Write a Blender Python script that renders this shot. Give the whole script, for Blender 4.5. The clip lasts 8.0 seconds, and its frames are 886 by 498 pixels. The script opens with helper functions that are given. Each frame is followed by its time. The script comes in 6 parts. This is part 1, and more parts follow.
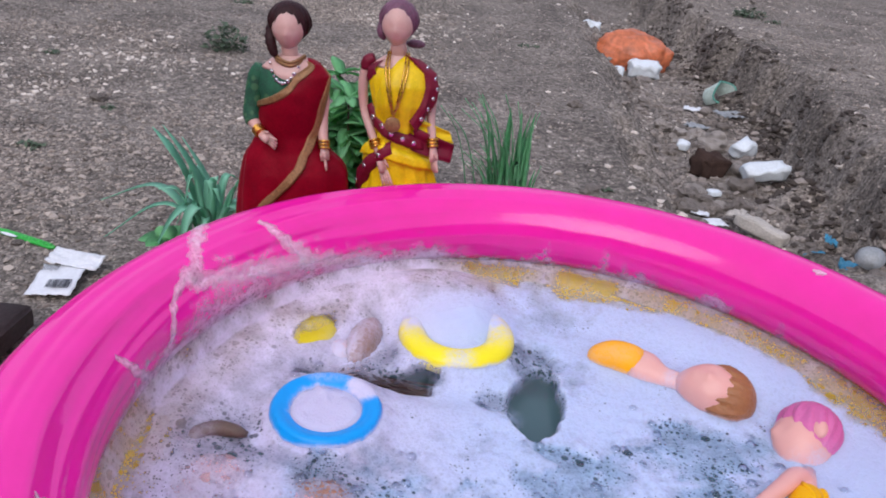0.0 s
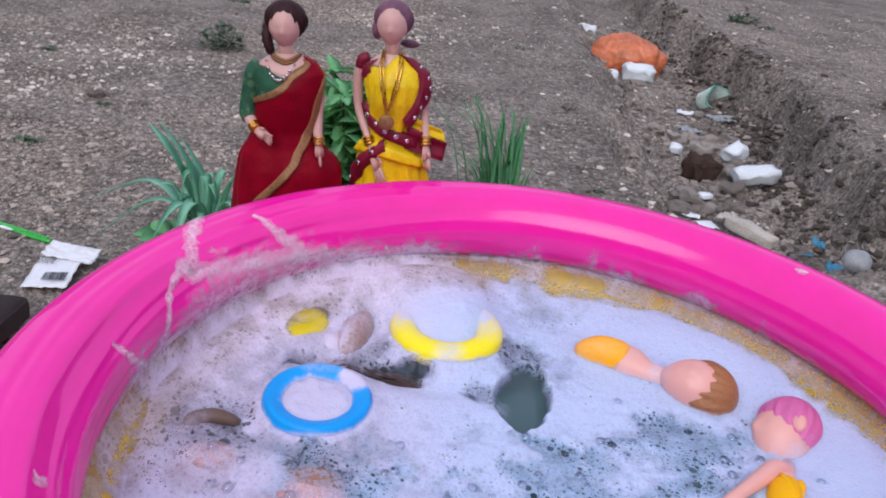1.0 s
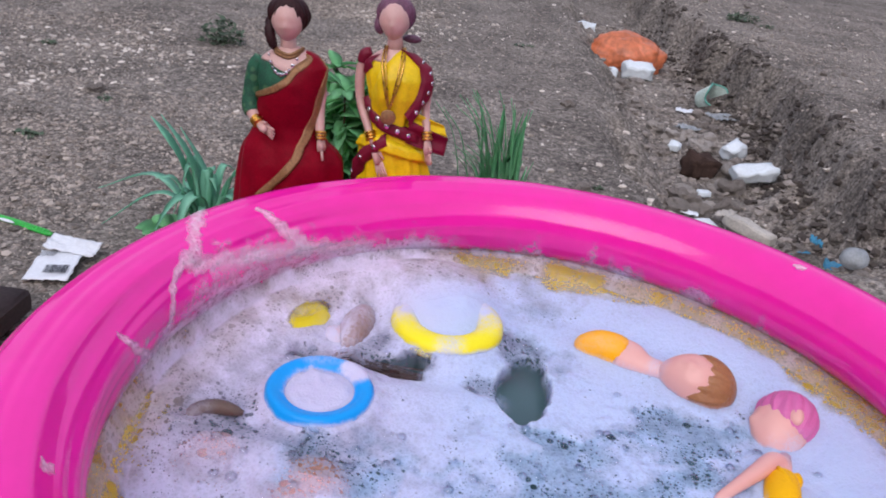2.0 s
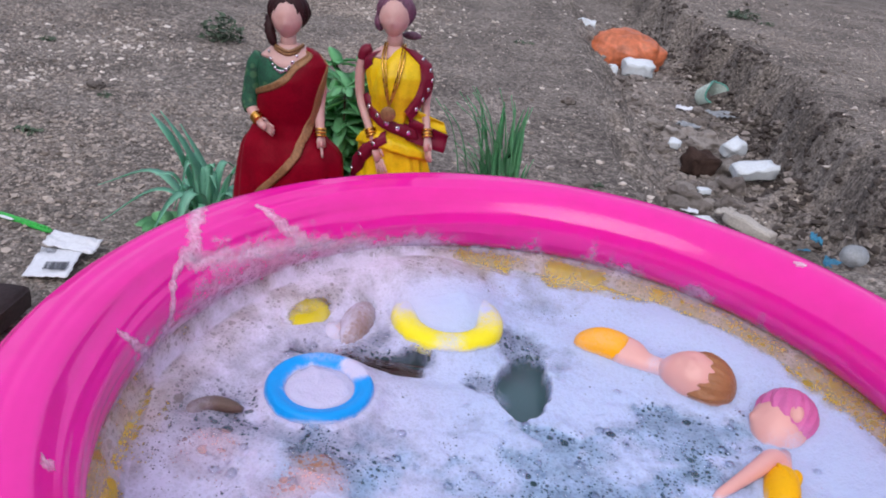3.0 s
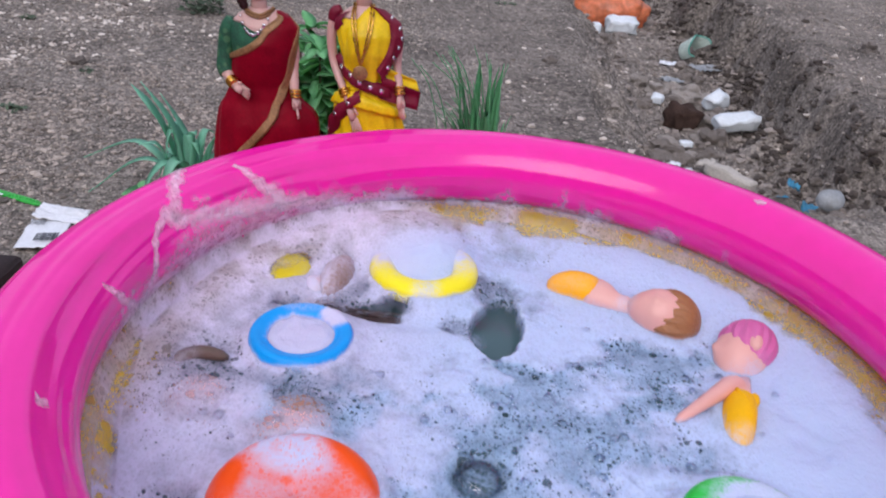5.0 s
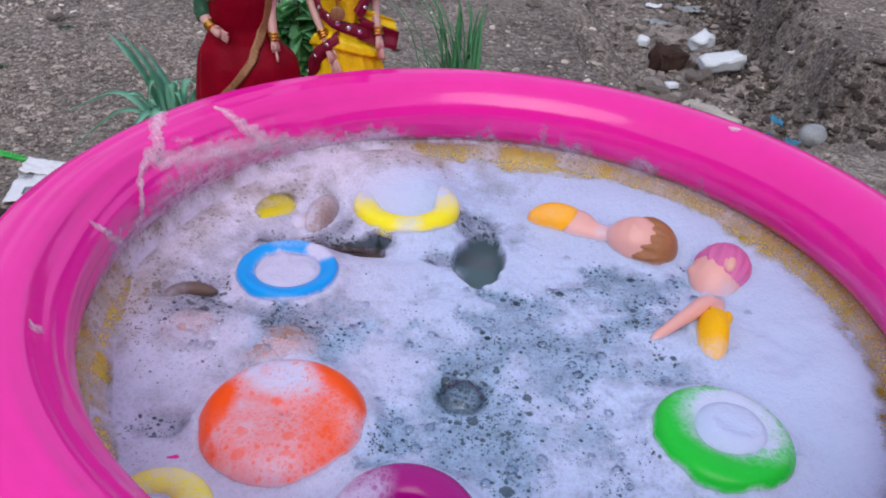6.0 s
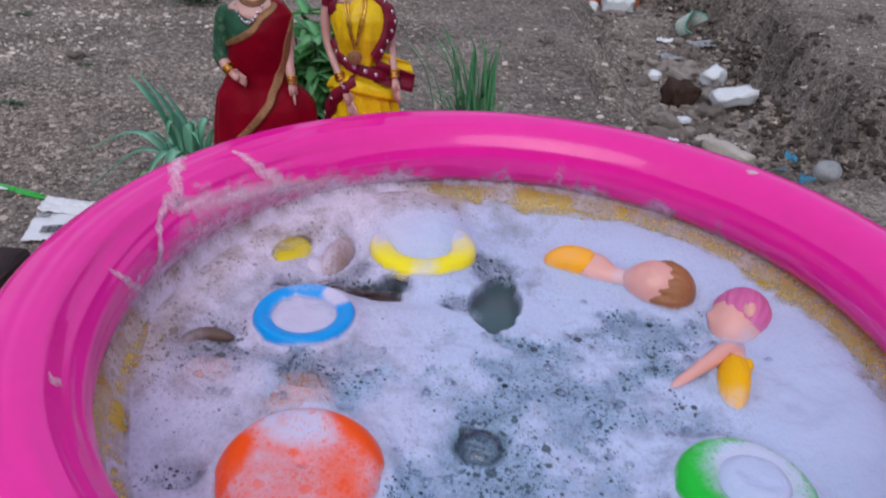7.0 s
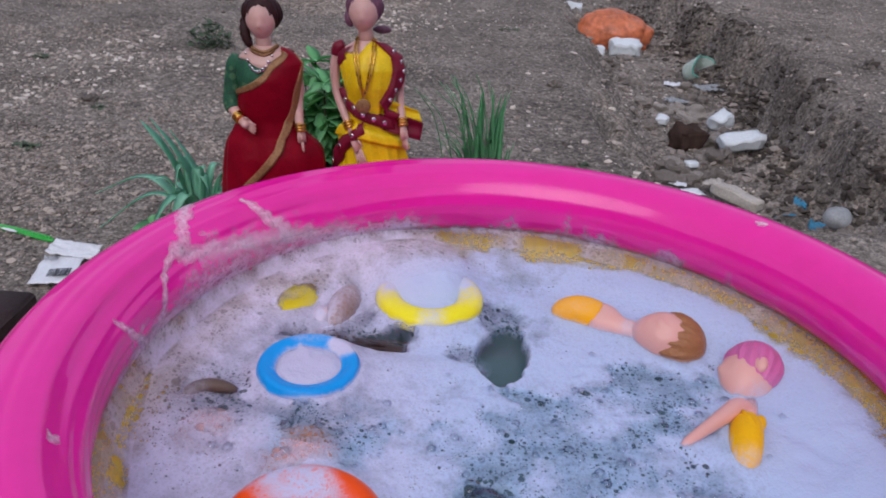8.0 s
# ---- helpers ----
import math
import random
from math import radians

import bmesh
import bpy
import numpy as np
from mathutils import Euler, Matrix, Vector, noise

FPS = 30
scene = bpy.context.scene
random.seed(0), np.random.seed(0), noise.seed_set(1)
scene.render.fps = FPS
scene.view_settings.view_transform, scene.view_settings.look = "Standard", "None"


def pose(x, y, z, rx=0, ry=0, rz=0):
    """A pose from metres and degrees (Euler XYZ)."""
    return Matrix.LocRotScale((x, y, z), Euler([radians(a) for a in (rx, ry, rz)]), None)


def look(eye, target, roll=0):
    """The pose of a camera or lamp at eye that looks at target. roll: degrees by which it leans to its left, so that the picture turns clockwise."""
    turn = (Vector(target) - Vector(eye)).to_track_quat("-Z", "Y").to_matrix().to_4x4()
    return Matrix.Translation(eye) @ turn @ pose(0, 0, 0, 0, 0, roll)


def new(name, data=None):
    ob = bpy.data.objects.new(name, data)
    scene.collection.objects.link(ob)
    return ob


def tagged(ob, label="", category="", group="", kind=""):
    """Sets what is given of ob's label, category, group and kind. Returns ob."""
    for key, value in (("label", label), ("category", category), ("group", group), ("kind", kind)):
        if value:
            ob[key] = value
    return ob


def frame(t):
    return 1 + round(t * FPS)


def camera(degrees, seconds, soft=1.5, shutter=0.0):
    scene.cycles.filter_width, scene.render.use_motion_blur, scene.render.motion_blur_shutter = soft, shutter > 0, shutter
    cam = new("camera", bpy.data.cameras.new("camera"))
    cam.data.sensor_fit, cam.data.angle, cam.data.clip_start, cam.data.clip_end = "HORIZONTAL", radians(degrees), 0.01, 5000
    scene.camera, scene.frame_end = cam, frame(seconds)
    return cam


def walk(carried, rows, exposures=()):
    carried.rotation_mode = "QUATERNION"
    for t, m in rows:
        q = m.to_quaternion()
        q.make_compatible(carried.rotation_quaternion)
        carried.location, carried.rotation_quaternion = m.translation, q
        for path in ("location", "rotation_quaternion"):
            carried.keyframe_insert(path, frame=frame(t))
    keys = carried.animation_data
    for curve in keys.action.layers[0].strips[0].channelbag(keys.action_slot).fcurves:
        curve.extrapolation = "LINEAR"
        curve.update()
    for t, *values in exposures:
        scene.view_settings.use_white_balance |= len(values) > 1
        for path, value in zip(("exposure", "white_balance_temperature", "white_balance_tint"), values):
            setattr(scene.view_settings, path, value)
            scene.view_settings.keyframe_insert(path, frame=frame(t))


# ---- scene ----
cam = camera(61.8, 8.0, 1.9, 0.5)
PATH = [
    (0, (0.0000, 0.0000, 0.3771), (0.0000, 0.4461, 0.1513), 6.37),
    (0.5, (0.0037, -0.0051, 0.3811), (0.0056, 0.4416, 0.1563), 6.74),
    (1, (0.0029, -0.0108, 0.3781), (0.0063, 0.4360, 0.1538), 7.16),
    (1.5, (0.0010, -0.0148, 0.3774), (0.0056, 0.4317, 0.1525), 7.48),
    (3, (0.0007, -0.0147, 0.3770), (0.0062, 0.4306, 0.1497), 7.63),
    (3.5, (0.0017, -0.0147, 0.3759), (0.0074, 0.4302, 0.1479), 7.35),
    (4, (0.0072, -0.0145, 0.3762), (0.0135, 0.4293, 0.1460), 6.96),
    (4.5, (0.0123, -0.0207, 0.3776), (0.0204, 0.4196, 0.1407), 6.35),
    (5, (0.0174, -0.0374, 0.3767), (0.0272, 0.3982, 0.1313), 5.63),
    (5.2, (0.0203, -0.0443, 0.3734), (0.0311, 0.3875, 0.1216), 5.25),
    (6.3, (0.0269, -0.0554, 0.3693), (0.0426, 0.3643, 0.0981), 4.10),
    (6.5, (0.0250, -0.0547, 0.3701), (0.0393, 0.3666, 0.1012), 4.01),
    (7, (0.0219, -0.0486, 0.3775), (0.0295, 0.3821, 0.1237), 3.80),
    (7.5, (0.0208, -0.0455, 0.3866), (0.0241, 0.3944, 0.1491), 3.75),
    (8, (0.0220, -0.0412, 0.3830), (0.0229, 0.4017, 0.1510), 3.80),
]
walk(cam, [(t, look(eye, target, roll)) for t, eye, target, roll in PATH],
     [(0.0, 0.02, 6350, 17), (1.5, 0.01, 6350, 17), (3.5, 0.0, 6350, 17), (5.0, -0.01, 6350, 17), (6.5, -0.23, 6350, 17), (7.0, -0.32, 6350, 17), (8.0, -0.36, 6350, 17)])

# ---- light ----
world = bpy.data.worlds.new("overcast_sky")
scene.world = world
world.use_nodes = True
wn = world.node_tree
wn.nodes.clear()
sky = wn.nodes.new("ShaderNodeTexSky")
sky.sky_type, sky.sun_disc = "NISHITA", False
sky.sun_elevation, sky.sun_rotation = radians(44), radians(194)
sky.air_density, sky.dust_density = 1.0, 3.0
haze = wn.nodes.new("ShaderNodeMix")
haze.data_type = "RGBA"
haze.inputs[0].default_value = 0.55
haze.inputs[7].default_value = (6.95, 7.3, 8.7, 1)
bg = wn.nodes.new("ShaderNodeBackground")
bg.inputs[1].default_value = 0.146
wout = wn.nodes.new("ShaderNodeOutputWorld")
wn.links.new(sky.outputs[0], haze.inputs[6])
wn.links.new(haze.outputs[2], bg.inputs[0])
wn.links.new(bg.outputs[0], wout.inputs[0])
sun = new("sun", bpy.data.lights.new("sun", "SUN"))
sun.data.energy, sun.data.angle, sun.data.color = 1.25, radians(50), (1.0, 0.97, 0.94)
sun.matrix_world = look((-0.42, -1.70, 2.15), (0.1, 0.4, 0.0))

# ---- materials ----


def mat(name, base, rough=0.5, metal=0.0, vary=0.15, scale=60.0, fine=400.0, bump=0.0, bump_scale=300.0, spec=0.5, coat=0.0,
        sss=0.0, second=None, island=0.0, objrand=0.0, sheen=0.0, transmission=0.0, thin=0.0, glow_through=0.0):
    """A principled material whose colour varies at two scales, with fine relief."""
    m = bpy.data.materials.new(name)
    m.use_nodes = True
    nt = m.node_tree
    bsdf = nt.nodes["Principled BSDF"]
    co = nt.nodes.new("ShaderNodeTexCoord")
    n1 = nt.nodes.new("ShaderNodeTexNoise")
    n1.inputs["Scale"].default_value, n1.inputs["Detail"].default_value = scale, 5
    n2 = nt.nodes.new("ShaderNodeTexNoise")
    n2.inputs["Scale"].default_value, n2.inputs["Detail"].default_value = fine, 3
    nt.links.new(co.outputs["Object"], n1.inputs["Vector"])
    nt.links.new(co.outputs["Object"], n2.inputs["Vector"])
    add = nt.nodes.new("ShaderNodeMath")
    add.operation = "ADD"
    nt.links.new(n1.outputs["Fac"], add.inputs[0])
    nt.links.new(n2.outputs["Fac"], add.inputs[1])
    rng = nt.nodes.new("ShaderNodeMapRange")
    rng.inputs["From Min"].default_value, rng.inputs["From Max"].default_value = 0.7, 1.3
    nt.links.new(add.outputs[0], rng.inputs["Value"])
    fac = rng.outputs[0]
    if island or objrand:
        src = nt.nodes.new("ShaderNodeNewGeometry" if island else "ShaderNodeObjectInfo")
        mx = nt.nodes.new("ShaderNodeMix")
        mx.inputs[0].default_value = island or objrand
        nt.links.new(fac, mx.inputs[2])
        nt.links.new(src.outputs["Random Per Island" if island else "Random"], mx.inputs[3])
        fac = mx.outputs[0]
    mix = nt.nodes.new("ShaderNodeMix")
    mix.data_type = "RGBA"
    lo = second or tuple(c * (1 - vary) for c in base)
    hi = base if second else tuple(min(1.0, c * (1 + vary)) for c in base)
    mix.inputs[6].default_value, mix.inputs[7].default_value = (*lo, 1), (*hi, 1)
    nt.links.new(fac, mix.inputs[0])
    nt.links.new(mix.outputs[2], bsdf.inputs["Base Color"])
    rr = nt.nodes.new("ShaderNodeMapRange")
    rr.inputs["To Min"].default_value, rr.inputs["To Max"].default_value = max(0.02, rough - 0.07), min(1.0, rough + 0.07)
    nt.links.new(n1.outputs["Fac"], rr.inputs["Value"])
    nt.links.new(rr.outputs[0], bsdf.inputs["Roughness"])
    bsdf.inputs["Metallic"].default_value = metal
    bsdf.inputs["Specular IOR Level"].default_value = spec
    bsdf.inputs["Coat Weight"].default_value = coat
    bsdf.inputs["Coat Roughness"].default_value = 0.08
    bsdf.inputs["Sheen Weight"].default_value = sheen
    bsdf.inputs["Transmission Weight"].default_value = transmission
    if sss:
        bsdf.inputs["Subsurface Weight"].default_value = sss
        bsdf.inputs["Subsurface Radius"].default_value = (0.004, 0.002, 0.0015)
        bsdf.inputs["Subsurface Scale"].default_value = 1.0
    if bump:
        b = nt.nodes.new("ShaderNodeTexNoise")
        b.inputs["Scale"].default_value, b.inputs["Detail"].default_value = bump_scale, 4
        nt.links.new(co.outputs["Object"], b.inputs["Vector"])
        bn = nt.nodes.new("ShaderNodeBump")
        bn.inputs["Strength"].default_value, bn.inputs["Distance"].default_value = 0.8, bump
        nt.links.new(b.outputs["Fac"], bn.inputs["Height"])
        nt.links.new(bn.outputs[0], bsdf.inputs["Normal"])
    if glow_through:
        # thin skin that passes diffuse light
        tl = nt.nodes.new("ShaderNodeBsdfTranslucent")
        nt.links.new(mix.outputs[2], tl.inputs["Color"])
        ms = nt.nodes.new("ShaderNodeMixShader")
        ms.inputs[0].default_value = glow_through
        nt.links.new(bsdf.outputs[0], ms.inputs[1])
        nt.links.new(tl.outputs[0], ms.inputs[2])
        nt.links.new(ms.outputs[0], nt.nodes["Material Output"].inputs["Surface"])
    if thin:
        nt.links.new(see_through(nt, bsdf.outputs[0], thin), nt.nodes["Material Output"].inputs["Surface"])
    return m


def see_through(nt, shader, share):
    """Mixes a share of clear view into a shader."""
    clear = nt.nodes.new("ShaderNodeBsdfTransparent")
    mx = nt.nodes.new("ShaderNodeMixShader")
    mx.inputs[0].default_value = share
    nt.links.new(shader, mx.inputs[1])
    nt.links.new(clear.outputs[0], mx.inputs[2])
    return mx.outputs[0]




def soil_material():
    """Dry soil: packed crumbs and chips, each with a tone of its own, over broad stains."""
    m = mat("soil", (0.275, 0.246, 0.214), 0.95, vary=0.3, scale=6, fine=90, spec=0.12, second=(0.098, 0.086, 0.075))
    nt = m.node_tree
    bsdf = nt.nodes["Principled BSDF"]
    base = bsdf.inputs["Base Color"].links[0].from_socket
    co = nt.nodes.new("ShaderNodeTexCoord")
    height = None
    for scale, share, relief in ((150.0, 0.36, 1.0), (380.0, 0.42, 0.5)):
        v = nt.nodes.new("ShaderNodeTexVoronoi")
        v.inputs["Scale"].default_value = scale
        nt.links.new(co.outputs["Object"], v.inputs["Vector"])
        sep = nt.nodes.new("ShaderNodeSeparateColor")
        nt.links.new(v.outputs["Color"], sep.inputs[0])
        tone = nt.nodes.new("ShaderNodeMapRange")
        tone.inputs["To Min"].default_value, tone.inputs["To Max"].default_value = 1 - share, 1 + share
        nt.links.new(sep.outputs[0], tone.inputs["Value"])
        mul = nt.nodes.new("ShaderNodeMix")
        mul.data_type, mul.blend_type = "RGBA", "MULTIPLY"
        mul.inputs[0].default_value = 1.0
        nt.links.new(base, mul.inputs[6])
        nt.links.new(tone.outputs[0], mul.inputs[7])
        base = mul.outputs[2]
        h = nt.nodes.new("ShaderNodeMath")
        h.operation = "MULTIPLY_ADD"
        h.inputs[1].default_value = -relief
        nt.links.new(v.outputs["Distance"], h.inputs[0])
        if height is None:
            h.inputs[2].default_value = 0.0
        else:
            nt.links.new(height, h.inputs[2])
        height = h.outputs[0]
    nt.links.new(base, bsdf.inputs["Base Color"])
    bn = nt.nodes.new("ShaderNodeBump")
    bn.inputs["Strength"].default_value, bn.inputs["Distance"].default_value = 0.7, 0.003
    nt.links.new(height, bn.inputs["Height"])
    nt.links.new(bn.outputs[0], bsdf.inputs["Normal"])
    return m


M_SOIL = soil_material()
M_GRAVEL = mat("gravel", (0.52, 0.455, 0.39), 0.9, scale=30, fine=300, bump=0.0008, bump_scale=500, spec=0.2, second=(0.115, 0.097, 0.083), island=0.85)
M_CHIP = mat("pale_stone", (0.80, 0.74, 0.66), 0.85, scale=30, fine=300, bump=0.0006, bump_scale=500, spec=0.25, second=(0.42, 0.37, 0.32), island=0.8)
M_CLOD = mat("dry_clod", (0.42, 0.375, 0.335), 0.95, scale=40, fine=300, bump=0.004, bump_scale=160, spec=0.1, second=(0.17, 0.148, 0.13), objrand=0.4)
M_BROWN = mat("dark_clay", (0.055, 0.034, 0.027), 0.9, vary=0.35, scale=60, bump=0.002, spec=0.15)
M_PLASTER = mat("weathered_plaster", (0.20, 0.175, 0.155), 0.9, scale=1.2, fine=30, bump=0.004, bump_scale=25, spec=0.15, second=(0.12, 0.105, 0.09))
M_PINK = mat("pink_vinyl", (0.99, 0.018, 0.385), 0.12, vary=0.06, scale=9, fine=60, bump=0.0004, bump_scale=38, spec=0.6, glow_through=0.08)
M_YELLOW_VINYL = mat("yellow_vinyl", (0.78, 0.56, 0.015), 0.3, vary=0.1, scale=20, fine=150, glow_through=0.35)
M_FLOOR = mat("pool_floor_vinyl", (0.25, 0.42, 0.45), 0.35, vary=0.1, scale=15)
M_SKIN = mat("doll_skin_vinyl", (0.58, 0.35, 0.31), 0.42, vary=0.05, scale=40, sss=0.12)
M_HAIR = mat("auburn_doll_hair", (0.028, 0.008, 0.009), 0.5, vary=0.4, scale=250, fine=900, bump=0.0006, bump_scale=700, spec=0.2)
M_HAIR_MAUVE = mat("mauve_doll_hair", (0.14, 0.05, 0.09), 0.45, vary=0.35, scale=250, fine=900, bump=0.0006, bump_scale=700)
M_HAIR_DARK = mat("wet_dark_hair", (0.030, 0.010, 0.010), 0.3, vary=0.5, scale=300, fine=900, bump=0.0008, bump_scale=600)
M_RED = mat("red_satin", (0.205, 0.0006, 0.011), 0.46, vary=0.35, scale=45, fine=1200, bump=0.0020, bump_scale=55, spec=0.10)
M_MAROON = mat("maroon_satin", (0.16, 0.004, 0.022), 0.5, vary=0.25, scale=60, fine=1200, bump=0.0004, bump_scale=200, spec=0.3)
M_GREEN_CLOTH = mat("green_printed_cotton", (0.012, 0.125, 0.058), 0.7, scale=120, fine=900, bump=0.0003, bump_scale=500, second=(0.005, 0.038, 0.022))


def printed(m, spot, scale):
    """Scatters small round spots of a paler colour over a cloth."""
    nt = m.node_tree
    bsdf = nt.nodes["Principled BSDF"]
    base = bsdf.inputs["Base Color"].links[0].from_socket
    co = nt.nodes.new("ShaderNodeTexCoord")
    v = nt.nodes.new("ShaderNodeTexVoronoi")
    v.inputs["Scale"].default_value, v.inputs["Randomness"].default_value = scale, 0.75
    nt.links.new(co.outputs["Object"], v.inputs["Vector"])
    edge = nt.nodes.new("ShaderNodeMapRange")
    edge.inputs["From Min"].default_value, edge.inputs["From Max"].default_value = 0.36, 0.28
    nt.links.new(v.outputs["Distance"], edge.inputs["Value"])
    mix = nt.nodes.new("ShaderNodeMix")
    mix.data_type = "RGBA"
    mix.inputs[7].default_value = (*spot, 1)
    nt.links.new(edge.outputs[0], mix.inputs[0])
    nt.links.new(base, mix.inputs[6])
    nt.links.new(mix.outputs[2], bsdf.inputs["Base Color"])


printed(M_GREEN_CLOTH, (0.05, 0.145, 0.065), 120.0)
M_YELLOW_CLOTH = mat("yellow_satin", (0.76, 0.53, 0.003), 0.42, vary=0.2, scale=60, fine=1100, bump=0.0016, bump_scale=85, spec=0.3)
M_GOLD_CLOTH = mat("gold_brocade_border", (0.27, 0.14, 0.058), 0.42, metal=0.3, vary=0.4, scale=500, fine=1500, bump=0.0006, bump_scale=900)
M_GOLD = mat("gold_metal", (0.65, 0.38, 0.08), 0.28, metal=1.0, vary=0.2, scale=200)
M_MIRROR = mat("mirror_disc", (0.72, 0.72, 0.75), 0.18, metal=1.0, vary=0.1, scale=200)
M_LEAF = mat("plastic_leaf", (0.35, 0.79, 0.39), 0.42, vary=0.35, scale=35, fine=200, objrand=0.6, second=(0.12, 0.49, 0.17), glow_through=0.42)
M_BLADE = mat("plastic_grass_blade", (0.30, 0.70, 0.40), 0.4, vary=0.3, scale=30, fine=200, objrand=0.6, second=(0.08, 0.38, 0.15), glow_through=0.42)
M_STRAP = mat("plastic_strap_leaf", (0.24, 0.66, 0.46), 0.38, vary=0.3, scale=30, objrand=0.6, second=(0.36, 0.76, 0.56), glow_through=0.42)
M_WEED = mat("dusty_weed", (0.10, 0.15, 0.085), 0.8, vary=0.4, scale=60, island=0.6, second=(0.045, 0.075, 0.055))
M_STEM = mat("brown_stem", (0.09, 0.05, 0.03), 0.7, vary=0.3)
M_REDSTEM = mat("red_stem", (0.35, 0.03, 0.02), 0.6, vary=0.2)
M_PAPER = mat("white_foil_paper", (0.72, 0.76, 0.80), 0.4, vary=0.08, scale=50, bump=0.0012, bump_scale=70)
M_CARTON = mat("weathered_carton", (0.46, 0.43, 0.38), 0.8, vary=0.25, scale=50, bump=0.001, bump_scale=120)
M_INK = mat("grey_print", (0.07, 0.075, 0.09), 0.6, vary=0.1)
M_ORANGE_BAG = mat("orange_plastic_bag", (0.72, 0.22, 0.10), 0.32, vary=0.3, scale=20, fine=70, bump=0.004, bump_scale=26, glow_through=0.25)
M_GREEN_STRIP = mat("green_plastic", (0.03, 0.42, 0.06), 0.35, vary=0.2, scale=90)
M_BLUE_SCRAP = mat("blue_plastic", (0.03, 0.22, 0.36), 0.4, vary=0.3, scale=80)
M_FILM = mat("grey_clear_plastic", (0.42, 0.46, 0.48), 0.3, vary=0.2, scale=60, bump=0.002, bump_scale=60, thin=0.4)
M_BOARD = mat("dark_brown_board", (0.060, 0.036, 0.036), 0.75, vary=0.35, scale=30, fine=300, bump=0.001, bump_scale=100)


def water_material():
    m = bpy.data.materials.new("grey_soapy_water")
    m.use_nodes = True
    nt = m.node_tree
    bsdf = nt.nodes["Principled BSDF"]
    co = nt.nodes.new("ShaderNodeTexCoord")
    n = nt.nodes.new("ShaderNodeTexNoise")
    n.inputs["Scale"].default_value = 14
    nt.links.new(co.outputs["Object"], n.inputs["Vector"])
    ramp = nt.nodes.new("ShaderNodeMix")
    ramp.data_type = "RGBA"
    ramp.inputs[6].default_value, ramp.inputs[7].default_value = (0.055, 0.105, 0.115, 1), (0.085, 0.155, 0.17, 1)
    nt.links.new(n.outputs["Fac"], ramp.inputs[0])
    nt.links.new(ramp.outputs[2], bsdf.inputs["Base Color"])
    bsdf.inputs["Roughness"].default_value, bsdf.inputs["IOR"].default_value = 0.06, 1.33
    return m


